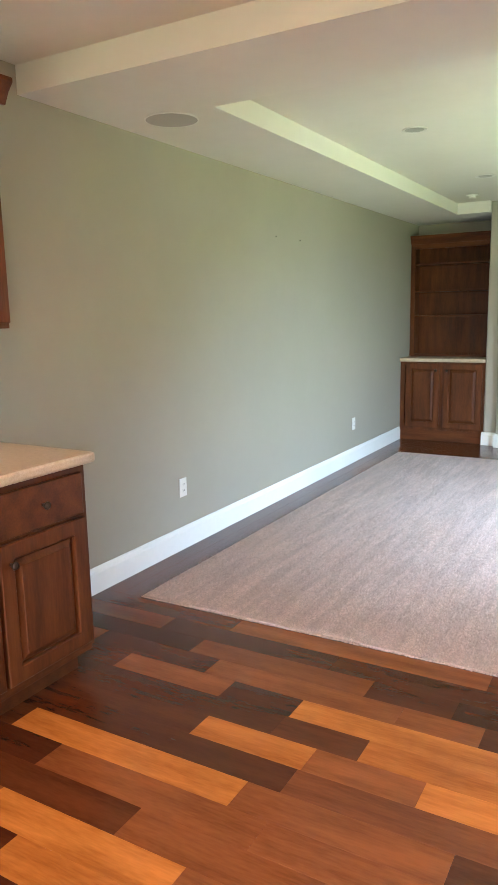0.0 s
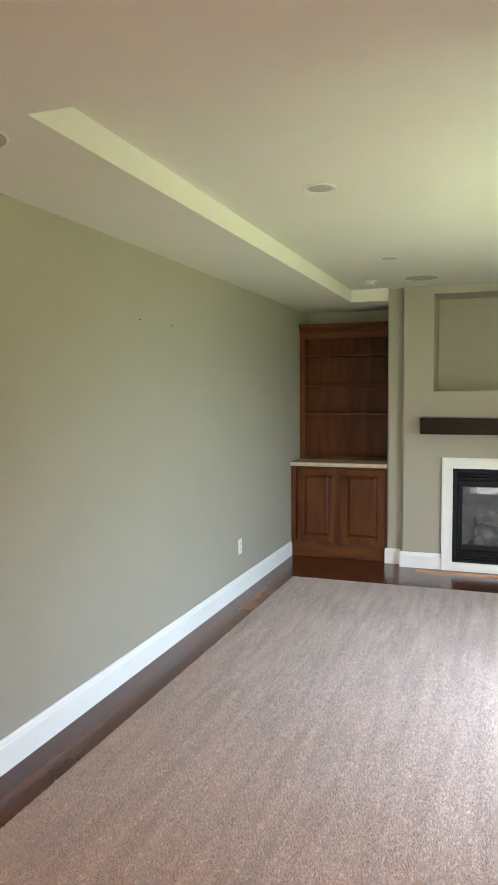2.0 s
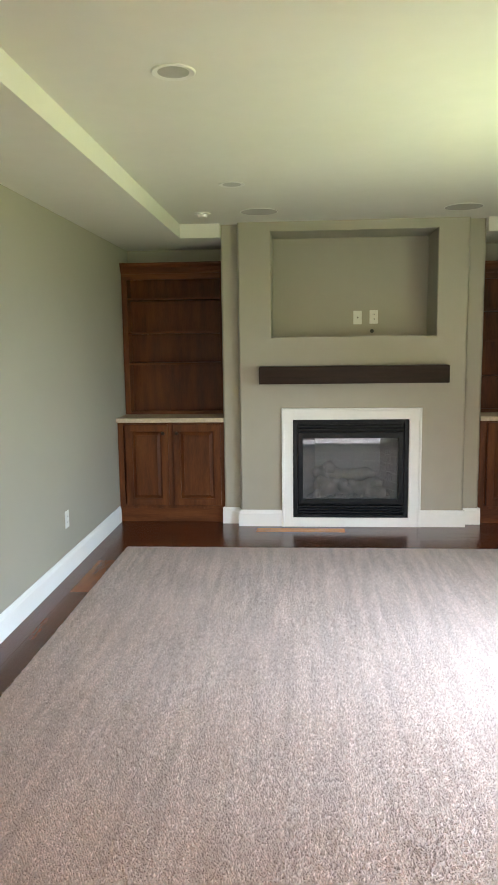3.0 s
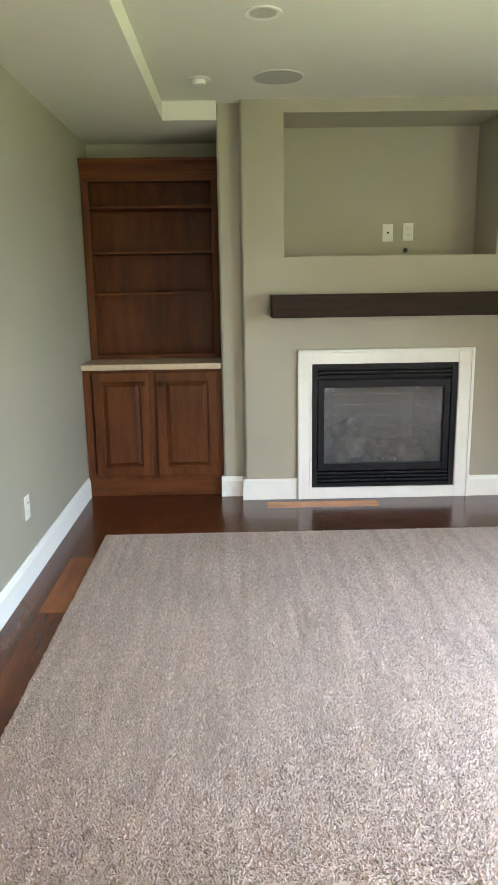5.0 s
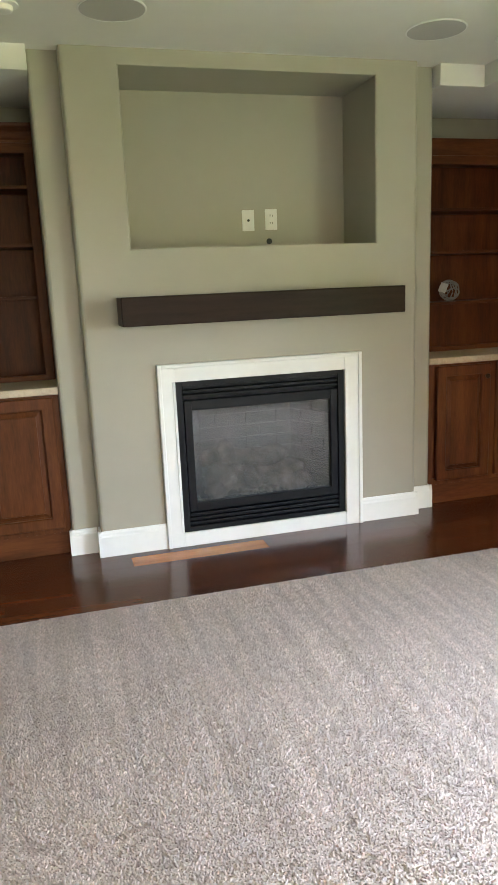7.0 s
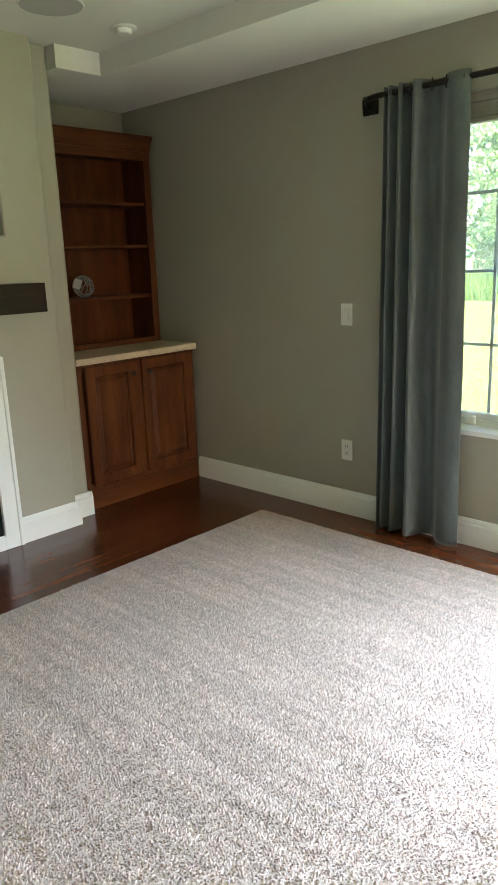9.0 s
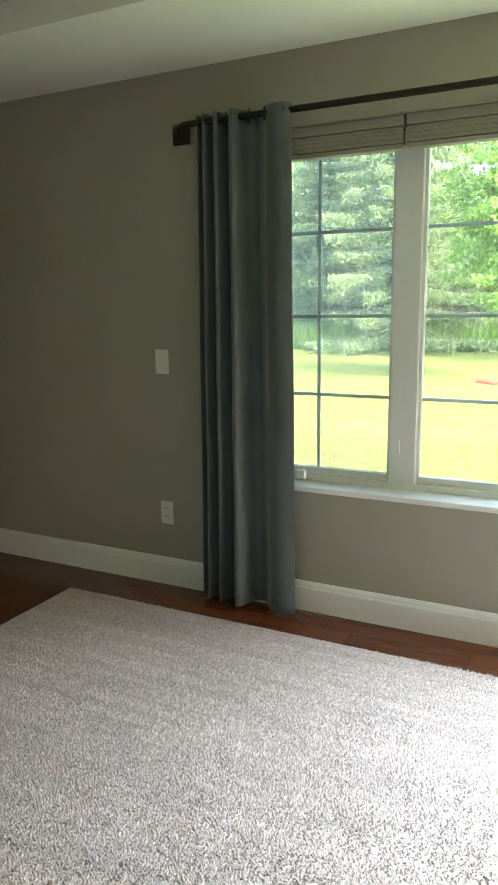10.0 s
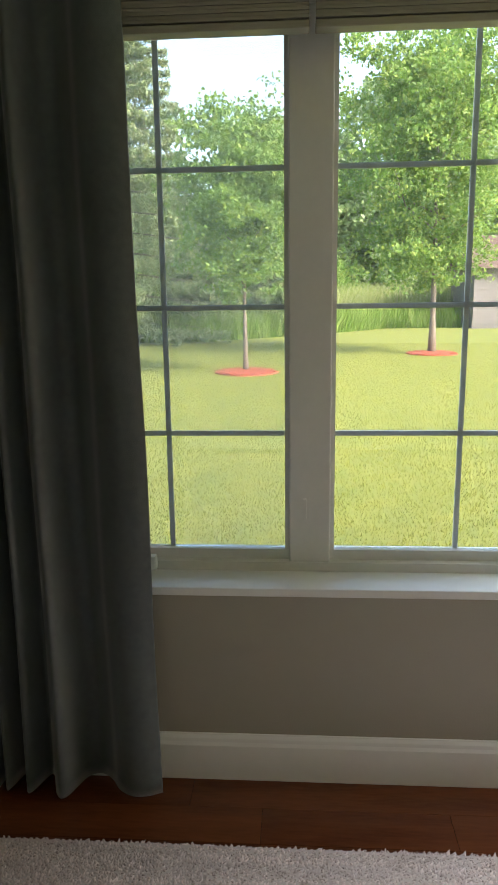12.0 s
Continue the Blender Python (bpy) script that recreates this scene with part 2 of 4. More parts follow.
# ---- mesh helpers ----
def add_box(bm, x0, x1, y0, y1, z0, z1, bevel=0.0):
    r = bmesh.ops.create_cube(bm, size=1, matrix=Matrix.Translation(((x0 + x1) / 2, (y0 + y1) / 2, (z0 + z1) / 2))
                              @ Matrix.Diagonal((x1 - x0, y1 - y0, z1 - z0, 1)))
    if bevel:
        edges = list({e for v in r["verts"] for e in v.link_edges})
        bmesh.ops.bevel(bm, geom=edges, offset=bevel, segments=2, profile=0.5, affect="EDGES")
    return bm


def boxes(*rows, bevel=0.0):
    bm = bmesh.new()
    for r in rows:
        add_box(bm, *r, bevel=bevel)
    return bm


def disc(bm, m, r0, r1, h, n=32):
    bmesh.ops.create_cone(bm, cap_ends=True, segments=n, radius1=r0, radius2=r1, depth=h, matrix=m)
    return bm


def tube(bm, points, radii, n=10):
    """A closed tube through the points."""
    rings = []
    for i, p in enumerate(points):
        a, b = Vector(points[max(i - 1, 0)]), Vector(points[min(i + 1, len(points) - 1)])
        q = (b - a).normalized().to_track_quat("Z", "Y")
        rings.append([bm.verts.new(Vector(p) + q @ Vector((radii[i] * math.cos(6.2832 * k / n), radii[i] * math.sin(6.2832 * k / n), 0))) for k in range(n)])
    for r, s in zip(rings, rings[1:]):
        for k in range(n):
            bm.faces.new((r[k], r[(k + 1) % n], s[(k + 1) % n], s[k]))
    bm.faces.new(rings[0][::-1])
    bm.faces.new(rings[-1])
    return bm


def lathe(bm, profile, m, n=20, ring=False):
    """Turns a profile of (radius, height) about z, then places it by m; ring: open in the middle."""
    rings = [[bm.verts.new(m @ Vector((r * math.cos(6.2832 * k / n), r * math.sin(6.2832 * k / n), h))) for k in range(n)] for r, h in profile]
    for r, s in zip(rings, rings[1:] + (rings[:1] if ring else [])):
        for k in range(n):
            bm.faces.new((r[k], r[(k + 1) % n], s[(k + 1) % n], s[k]))
    if not ring:
        bm.faces.new(rings[0][::-1])
        bm.faces.new(rings[-1])
    return bm


def extrude_profile(bm, profile, start, end, out):
    """A moulding: profile of (out from the wall, height) drawn from start to end; out: unit vector."""
    s, e, o = Vector(start), Vector(end), Vector(out)
    a = [bm.verts.new(s + o * d + Vector((0, 0, h))) for d, h in profile]
    b = [bm.verts.new(e + o * d + Vector((0, 0, h))) for d, h in profile]
    k = len(profile)
    for i in range(k):
        bm.faces.new((a[i], a[(i + 1) % k], b[(i + 1) % k], b[i]))
    bm.faces.new(a[::-1])
    bm.faces.new(b)
    return bm


def part(name, bm, mat, parent=None, label="", smooth=False):
    me = bpy.data.meshes.new(name)
    bmesh.ops.recalc_face_normals(bm, faces=bm.faces)
    bm.to_mesh(me)
    bm.free()
    me.materials.append(mat)
    if smooth:
        for p in me.polygons:
            p.use_smooth = True
    ob = new(name, me)
    if parent is not None:
        ob.parent = parent
        ob.matrix_parent_inverse = parent.matrix_basis.inverted()
    if label:
        tagged(ob, label)
    return ob


def thing(name, place, label, category, group=""):
    ob = new(name)
    ob.matrix_basis = pose(*place)
    ob.empty_display_size = 0.05
    return tagged(ob, label, category, group)


def structure(name, bm, mat, label, category):
    return tagged(part(name, bm, mat), label, category, kind="structure")


# ---- plan ----
XW, XE, YB = -2.566, 1.435, 8.62          # west wall, window wall, back wall of the recesses
SOFFIT, TRAY = 2.39, 2.50
YK = 2.65                                 # where the kitchen ceiling begins
TX0, TX1, TY0, TY1 = -1.955, 0.772, 3.278, 7.915
BX0, BX1, SX0, SX1, BY, SY = -1.49, 0.362, -1.635, 0.505, 7.90, 7.99
NX0, NX1, NZ0, NZ1, NY = -1.218, 0.111, 1.582, 2.423, 8.33
FX0, FX1, FZ0, FZ1 = -1.05, -0.09, 0.076, 0.908
WY0, WY1, WZ0, WZ1 = 4.03, 6.482, 0.58, 2.10

structure("wall_west", boxes((XW - 0.15, XW, YK, YB + 0.15, -0.1, 2.75)), WALL, "long sage-taupe painted wall with eggshell sheen", "wall")
structure("wall_kitchen", boxes((XW - 0.15, XW, -2.6, YK, -0.1, 2.75)), WALL, "sage-taupe painted kitchen wall", "wall")
structure("wall_back", boxes((XW + 0.001, XE - 0.001, YB, YB + 0.15, -0.1, 2.75)), WALL, "sage-taupe wall behind the built-in bookcases", "wall")
structure("wall_east", boxes((XE, XE + 0.2, -2.6, WY0, -0.1, 2.75), (XE, XE + 0.2, WY1, YB + 0.15, -0.1, 2.75),
                             (XE, XE + 0.2, WY0, WY1, -0.1, WZ0), (XE, XE + 0.2, WY0, WY1, WZ1, 2.75)), WALL,
          "sage-taupe painted wall with a wide window opening", "wall")
# unseen end wall; its opening is added to let daylight into the kitchen
structure("wall_south", boxes((XW - 0.15, -1.3, -2.75, -2.6, -0.1, 2.75), (0.9, XE + 0.2, -2.75, -2.6, -0.1, 2.75),
                              (-1.3, 0.9, -2.75, -2.6, 2.1, 2.75)), WALL, "unseen painted kitchen end wall with an added tall opening", "wall")
structure("ceiling", boxes((XW, TX0, YK, YB, SOFFIT, 2.75), (TX1, XE, YK, YB, SOFFIT, 2.75), (TX0, TX1, YK, TY0, SOFFIT, 2.75),
                           (TX0, SX0 + 0.004, TY1, YB, SOFFIT, 2.75), (SX1 - 0.004, TX1, TY1, YB, SOFFIT, 2.75),
                           (TX0, TX1, TY0, YB, TRAY, 2.75)), CEIL, "off-white ceiling with a shallow raised tray", "ceiling")
structure("ceiling_kitchen", boxes((XW, XE, -2.6, YK, 2.51, 2.75)), CEIL, "off-white kitchen ceiling", "ceiling")


def chimney_breast():
    """Front skin with the niche and the firebox cut into it, rounded outer corners and stepped sides."""
    bm = bmesh.new()
    r = 0.02
    xs = [BX0 + r, NX0, FX0, FX1, NX1, BX1 - r]
    zs = [0.0, FZ0, FZ1, NZ0, NZ1, TRAY + 0.02]
    v = {(i, k): bm.verts.new((x, BY, z)) for i, x in enumerate(xs) for k, z in enumerate(zs)}
    for i in range(5):
        for k in range(5):
            if (1 <= i <= 3 and k == 3) or (i == 2 and k == 1):
                continue
            bm.faces.new((v[i, k], v[i + 1, k], v[i + 1, k + 1], v[i, k + 1]))

    def hole(i0, i1, k0, k1, depth, back):
        ring = [(i, k0) for i in range(i0, i1)] + [(i1, k) for k in range(k0, k1)] + [(i, k1) for i in range(i1, i0, -1)] + [(i0, k) for k in range(k1, k0, -1)]
        inner = [bm.verts.new((xs[i], depth, zs[k])) for i, k in ring]
        edges = []
        for a in range(len(ring)):
            b = (a + 1) % len(ring)
            bm.faces.new((v[ring[a]], v[ring[b]], inner[b], inner[a]))
            edges.append(bm.edges.get((v[ring[a]], v[ring[b]])))
        if back:
            bm.faces.new(inner)
        return edges
    niche = hole(1, 4, 3, 4, NY, True)
    hole(2, 3, 1, 2, BY + 0.05, False)
    # stepped sides with bullnose corners, from the front edge back to the wall
    for sgn, bx, sx in ((1, BX0, SX0), (-1, BX1, SX1)):
        plan = [(bx + sgn * (r - r * math.sin(a)), BY + r - r * math.cos(a)) for a in (0, 0.5, 1.05, 1.571)]
        plan += [(bx, SY)]
        plan += [(sx + sgn * (r - r * math.sin(a)), SY + r - r * math.cos(a)) for a in (0, 0.5, 1.05, 1.571)]
        plan += [(sx, YB)]
        lo = [bm.verts.new((x, y, 0)) for x, y in plan]
        hi = [bm.verts.new((x, y, TRAY + 0.02)) for x, y in plan]
        for a in range(len(plan) - 1):
            bm.faces.new((lo[a], lo[a + 1], hi[a + 1], hi[a]))
    bmesh.ops.bevel(bm, geom=niche, offset=0.012, segments=3, profile=0.5, affect="EDGES")
    bmesh.ops.remove_doubles(bm, verts=bm.verts, dist=0.0005)
    return bm


structure("wall_chimney_breast", chimney_breast(), WALL, "sage-taupe chimney breast with a recessed television niche", "wall")

# baseboards
BASE = [(0, 0), (0.016, 0), (0.016, 0.108), (0.012, 0.118), (0.011, 0.128), (0.006, 0.14), (0, 0.14)]
bm = bmesh.new()
extrude_profile(bm, BASE, (XW, 2.33, 0), (XW, 8.02, 0), (1, 0, 0))
structure("baseboard", bm, TRIM, "white painted baseboard along the long wall", "baseboard")
bm = bmesh.new()
extrude_profile(bm, BASE, (XE, -2.6, 0), (XE, 8.03, 0), (-1, 0, 0))
structure("baseboard", bm, TRIM, "white painted baseboard under the window", "baseboard")
bm = bmesh.new()
extrude_profile(bm, BASE, (BX0 - 0.016, BY, 0), (-1.14, BY, 0), (0, -1, 0))
extrude_profile(bm, BASE, (BX0, BY - 0.0155, 0), (BX0, SY - 0.002, 0), (-1, 0, 0))
extrude_profile(bm, BASE, (SX0 - 0.016, SY, 0), (BX0 - 0.0165, SY, 0), (0, -1, 0))
extrude_profile(bm, BASE, (SX0, SY - 0.0155, 0), (SX0, SY + 0.035, 0), (-1, 0, 0))
structure("baseboard", bm, TRIM, "white baseboard wrapping the stepped chimney breast", "baseboard")
bm = bmesh.new()
extrude_profile(bm, BASE, (0.008, BY, 0), (BX1 + 0.016, BY, 0), (0, -1, 0))
extrude_profile(bm, BASE, (BX1, BY - 0.0155, 0), (BX1, SY - 0.002, 0), (1, 0, 0))
extrude_profile(bm, BASE, (BX1 + 0.0165, SY, 0), (SX1 + 0.016, SY, 0), (0, -1, 0))
extrude_profile(bm, BASE, (SX1, SY - 0.0155, 0), (SX1, SY + 0.035, 0), (1, 0, 0))
structure("baseboard", bm, TRIM, "white baseboard wrapping the stepped chimney breast", "baseboard")


# ---- window ----
def window():
    w = structure("window_1", boxes((1.56, 1.63, WY0, WY1, WZ0, WZ0 + 0.03), (1.56, 1.63, WY0, WY1, 2.06, WZ1)), VINYL,
                  "white vinyl three-part casement window with muntin bars", "window")
    part("window_sill", boxes((XE - 0.004, 1.56, WY0 + 0.001, WY1 - 0.001, WZ0 - 0.02, WZ0 + 0.004), bevel=0.003), TRIM, w)
    for y0, y1 in ((WY0, WY0 + 0.06), (4.779, 4.895), (5.617, 5.733), (WY1 - 0.06, WY1)):
        part("mullion", boxes((1.562, 1.628, y0, y1, WZ0 + 0.03, 2.06), bevel=0.004), VINYL, w)
    for y0, y1 in ((WY0 + 0.06, 4.779), (4.895, 5.617), (5.733, WY1 - 0.06)):
        f = part("sash", boxes((1.585, 1.62, y0, y0 + 0.012, 0.61, 2.06), (1.585, 1.62, y1 - 0.012, y1, 0.61, 2.06),
                               (1.585, 1.62, y0 + 0.012, y1 - 0.012, 0.61, 0.64), (1.585, 1.62, y0 + 0.012, y1 - 0.012, 2.03, 2.06)), VINYL, w)
        p = part("pane", boxes((1.603, 1.607, y0 + 0.013, y1 - 0.013, 0.641, 2.029)), PANE, f)
        p.visible_shadow = False
        c = (y0 + y1) / 2
        part("muntin", boxes((1.609, 1.617, c - 0.007, c + 0.007, 0.641, 2.029)), MUNTIN, f)
        for z in (0.978, 1.330, 1.690):
            part("muntin", boxes((1.6095, 1.6165, y0 + 0.013, y1 - 0.013, z - 0.007, z + 0.007)), MUNTIN, f)
        if y1 > 6:
            part("lock_lever", boxes((1.555, 1.563, 5.684, 5.695, 0.74, 0.80), bevel=0.002), VINYL, f)
            part("latch", boxes((1.535, 1.562, 6.115, 6.165, 0.588, 0.632), bevel=0.006), VINYL, f)
            net = part("insect_screen", boxes((1.622, 1.6225, y0 + 0.013, y1 - 0.013, 0.641, 2.029)), SCREEN, f, "fine grey insect mesh")
            net.visible_shadow = False


window()
for y0, y1 in ((WY0 + 0.004, 4.833), (4.841, 5.671), (5.679, WY1 - 0.004)):
    b = thing("window_blind", (1.49, (y0 + y1) / 2, 2.099), "raised cream slatted blind bunched under the window head", "blind", "raised blinds in the window")
    part("head_rail", boxes((1.462, 1.515, y0, y1, 2.058, 2.098), bevel=0.003), BLIND, b)
    for i in range(7):
        z = 2.050 - i * 0.0085
        part("slat", boxes((1.463 + 0.002 * (i % 2), 1.513, y0 + 0.004, y1 - 0.004, z - 0.0036, z + 0.0036)), BLIND, b)
    part("bottom_rail", boxes((1.464, 1.512, y0 + 0.003, y1 - 0.003, 1.974, 1.992), bevel=0.003), BLIND, b)


# ---- curtain and rod ----
def curtain():
    c = thing("curtain", (1.35, 6.31, 0.012), "slate grey-green grommet curtain panel hanging in deep folds", "curtain")
    plan = [(1.335, 6.54), (1.405, 6.525), (1.32, 6.505), (1.40, 6.475), (1.315, 6.445), (1.40, 6.41), (1.325, 6.375), (1.318, 6.35), (1.40, 6.315), (1.415, 6.275), (1.385, 6.235),
            (1.345, 6.205), (1.322, 6.165), (1.326, 6.125), (1.345, 6.092)]
    fine = []
    for i in range(len(plan) - 1):
        p0, p1, p2, p3 = (Vector(plan[min(max(i + d, 0), len(plan) - 1)]) for d in (-1, 0, 1, 2))
        for s in range(6):
            t = s / 6
            fine.append(0.5 * (2 * p1 + (p2 - p0) * t + (2 * p0 - 5 * p1 + 4 * p2 - p3) * t * t + (3 * p1 - p0 - 3 * p2 + p3) * t ** 3))
    fine.append(Vector(plan[-1]))
    bm = bmesh.new()
    rows = []
    nz = 60
    for k in range(nz + 1):
        h = k / nz
        z = 0.012 + 2.158 * h
        row = []
        for i, p in enumerate(fine):
            s = i / (len(fine) - 1)
            sway = 0.012 * math.sin(3.1 * h + 9 * s) * (1 - h) + 0.006 * math.sin(14 * h + 5 * s)
            spread = 0.95 + 0.09 * (1 - h)
            row.append(bm.verts.new((1.355 + (p.x - 1.355) * (0.85 + 0.2 * (1 - h)) + sway * 0.6, 6.31 + (p.y - 6.31) * spread + sway * 0.5, z)))
        rows.append(row)
    for a, b in zip(rows, rows[1:]):
        for i in range(len(a) - 1):
            bm.faces.new((a[i], a[i + 1], b[i + 1], b[i]))
    ob = part("fabric", bm, FABRIC, c, smooth=True)
    mod = ob.modifiers.new("thickness", "SOLIDIFY")
    mod.thickness, mod.offset = 0.003, 0
    for y in (6.506, 6.434, 6.398, 6.29, 6.222, 6.14):
        bm = bmesh.new()
        lathe(bm, [(0.016, -0.003), (0.027, -0.003), (0.028, 0.0), (0.027, 0.003), (0.016, 0.003)], pose(1.352, y, 2.142, 90, 0, 30), ring=True)
        part("grommet", bm, BRONZE, c)


curtain()
rod = thing("curtain_rod", (1.43, 6.66, 2.12), "dark bronze curtain rod on flared wall ends", "curtain rod")
bm = bmesh.new()
arc = [(1.39, 6.655, 2.125), (1.368, 6.64, 2.135), (1.354, 6.61, 2.14), (1.352, 6.57, 2.142), (1.352, 3.94, 2.142), (1.354, 3.90, 2.14), (1.368, 3.87, 2.135), (1.39, 3.855, 2.125)]
tube(bm, arc, [0.013] * 8, 14)
part("pole", bm, BRONZE, rod, smooth=True)
for y in (6.662, 3.848):
    bm = bmesh.new()
    bmesh.ops.create_cone(bm, cap_ends=True, segments=4, radius1=0.062, radius2=0.022, depth=0.05, matrix=pose(1.405, y, 2.124, 0, -90, 0) @ pose(0, 0, 0, 0, 0, 45))
    add_box(bm, 1.428, 1.4345, y - 0.042, y + 0.042, 2.08, 2.168, bevel=0.002)
    part("flared_end", bm, BRONZE, rod)
bm = boxes((1.427, 1.4345, 5.24, 5.272, 2.102, 2.172), (1.352, 1.428, 5.25, 5.262, 2.116, 2.128), bevel=0.002)
lathe(bm, [(0.0135, -0.006), (0.0185, -0.006), (0.0185, 0.006), (0.0135, 0.006)], pose(1.352, 5.256, 2.142, 90, 0, 0), ring=True)
part("centre_bracket", bm, BRONZE, rod)


# ---- fireplace ----
def fireplace():
    f = thing("gas_fireplace", (-0.57, BY, 0.076), "black gas fireplace insert with ceramic logs behind glass", "fireplace")
    y = BY - 0.012
    part("outer_frame", boxes((FX0 + 0.001, FX0 + 0.04, y, BY + 0.05, FZ0 + 0.001, FZ1 - 0.001), (FX1 - 0.04, FX1 - 0.001, y, BY + 0.05, FZ0 + 0.001, FZ1 - 0.001),
                              (FX0 + 0.04, FX1 - 0.04, y, BY + 0.05, FZ1 - 0.028, FZ1 - 0.001), (FX0 + 0.04, FX1 - 0.04, y, BY + 0.05, FZ0 + 0.001, FZ0 + 0.028), bevel=0.002), BLACK, f)
    for z0 in (0.112, 0.137, 0.162, 0.815, 0.84, 0.865):
        part("louvre", boxes((FX0 + 0.042, FX1 - 0.042, y + 0.006, y + 0.04, z0, z0 + 0.017), bevel=0.004), BLACK, f)
    for z0, z1 in ((0.104, 0.196), (0.8, 0.88)):
        part("louvre_back", boxes((FX0 + 0.041, FX1 - 0.041, y + 0.045, y + 0.06, z0, z1)), BLACK, f)
    part("glass_frame", boxes((FX0 + 0.045, -0.964, y + 0.002, y + 0.04, 0.19, 0.80), (-0.176, FX1 - 0.045, y + 0.002, y + 0.04, 0.19, 0.80),
                              (-0.964, -0.176, y + 0.002, y + 0.04, 0.748, 0.80), (-0.964, -0.176, y + 0.002, y + 0.04, 0.19, 0.237), bevel=0.003), BLACK, f)
    g = part("glass", boxes((-0.966, -0.174, y + 0.022, y + 0.026, 0.235, 0.75)), FIREGLASS, f)
    g.visible_shadow = False
    x0, x1, xb0, xb1, y0, y1, z0, z1 = -1.0, -0.14, -0.86, -0.28, BY + 0.05, 8.28, 0.2, 0.79
    bm = bmesh.new()
    a = [bm.verts.new(p) for p in ((x0, y0, z0), (xb0, y1, z0), (xb1, y1, z0), (x1, y0, z0), (x0, y0, z1), (xb0, y1, z1), (xb1, y1, z1), (x1, y0, z1))]
    for q in ((0, 1, 5, 4), (1, 2, 6, 5), (2, 3, 7, 6)):
        bm.faces.new([a[i] for i in q])
    lining = part("lining", bm, MORTAR, f)
    for z, name in ((z0, "firebox_floor"), (z1, "firebox_roof")):
        bm = bmesh.new()
        bm.faces.new([bm.verts.new(p) for p in ((x0, y0 - 0.04, z), (xb0, y1, z), (xb1, y1, z), (x1, y0 - 0.04, z))])
        part(name, bm, BLACK, f)
    h = 0.0745
    for course in range(8):
        zc = z0 + course * h
        off = 0.09 if course % 2 else 0.0
        for s0, s1 in (((x0, y0), (xb0, y1)), ((xb0, y1), (xb1, y1)), ((xb1, y1), (x1, y0))):
            d = Vector((s1[0] - s0[0], s1[1] - s0[1], 0))
            length = d.length
            ang = math.degrees(math.atan2(d.y, d.x))
            u = -off
            while u < length - 0.01:
                u0, u1 = max(u, 0.004) + 0.003, min(u + 0.19, length - 0.004) - 0.003
                if u1 - u0 > 0.02:
                    b = part("brick", boxes((u0, u1, -0.008, -0.0005, 0.003, h - 0.003)), FIREBRICK, lining)
                    b.matrix_parent_inverse = Matrix()
                    b.matrix_basis = pose(s0[0], s0[1], zc, 0, 0, ang)
                u += 0.19
    rng = random.Random(5)
    for cx, cy, cz, ln, r, rz, ry in ((-0.72, 8.08, 0.31, 0.26, 0.075, 15, 8), (-0.44, 8.1, 0.30, 0.30, 0.07, -12, -6), (-0.58, 8.16, 0.40, 0.46, 0.06, 4, 3),
                                      (-0.80, 8.03, 0.26, 0.16, 0.05, 60, 0), (-0.36, 8.04, 0.27, 0.2, 0.06, -50, 10), (-0.6, 8.03, 0.30, 0.2, 0.042, 70, 25), (-0.78, 8.15, 0.43, 0.2, 0.055, -20, -25)):
        bm = bmesh.new()
        pts = [(ln * (t - 0.5), 0.02 * math.sin(5 * t + cx * 9), 0.012 * math.cos(7 * t)) for t in [i / 8 for i in range(9)]]
        tube(bm, pts, [r * (0.82 + 0.3 * rng.random()) * (0.6 if i in (0, 8) else 1) for i in range(9)], 12)
        for vert in bm.verts:
            vert.co += Vector((1, 1, 1)) * 0.014 * noise.noise(vert.co * 26 + Vector((cx * 30, 0, 0)))
        bmesh.ops.transform(bm, matrix=pose(cx, cy, cz, 0, ry, rz), verts=bm.verts)
        part("log", bm, LOG, f, smooth=True)
    bm = boxes((-0.92, -0.22, 8.0, 8.24, 0.2, 0.225))
    part("burner_tray", bm, BLACK, f)
    for i in range(36):
        bm = bmesh.new()
        bmesh.ops.create_icosphere(bm, subdivisions=1, radius=0.014 + 0.014 * rng.random(), matrix=pose(-0.9 + 0.66 * rng.random(), 7.99 + 0.1 * rng.random(), 0.235, 90 * rng.random(), 50 * rng.random(), 0))
        part("ember", bm, LOG, f)


fireplace()

# white surround with a stepped outer edge
sur = thing("fireplace_surround", (-0.565, BY, 0), "white painted wooden picture-frame surround round the fireplace", "fireplace surround")
for name, (a, b, c, d) in (("side_board", (-1.137, FX0 + 0.004, 0.0, 0.998)), ("side_board", (FX1 - 0.004, 0.006, 0.0, 0.998)),
                           ("top_board", (FX0 + 0.004, FX1 - 0.004, FZ1 - 0.002, 0.998)), ("bottom_board", (FX0 + 0.004, FX1 - 0.004, 0.0, FZ0 + 0.002))):
    part(name, boxes((a, b, BY - 0.024, BY - 0.001, c, d), bevel=0.002), TRIM, sur)
part("back_band", boxes((-1.139, -1.118, BY - 0.034, BY - 0.0005, 0.0, 1.0), (-0.013, 0.008, BY - 0.034, BY - 0.0005, 0.0, 1.0), (-1.118, -0.013, BY - 0.034, BY - 0.0005, 0.979, 1.0), bevel=0.004), TRIM, sur)
for x in (FX0 - 0.012, FX1 - 0.003):
    part("inner_bead", boxes((x, x + 0.015, BY - 0.029, BY - 0.002, FZ0, FZ1), bevel=0.003), TRIM, sur)

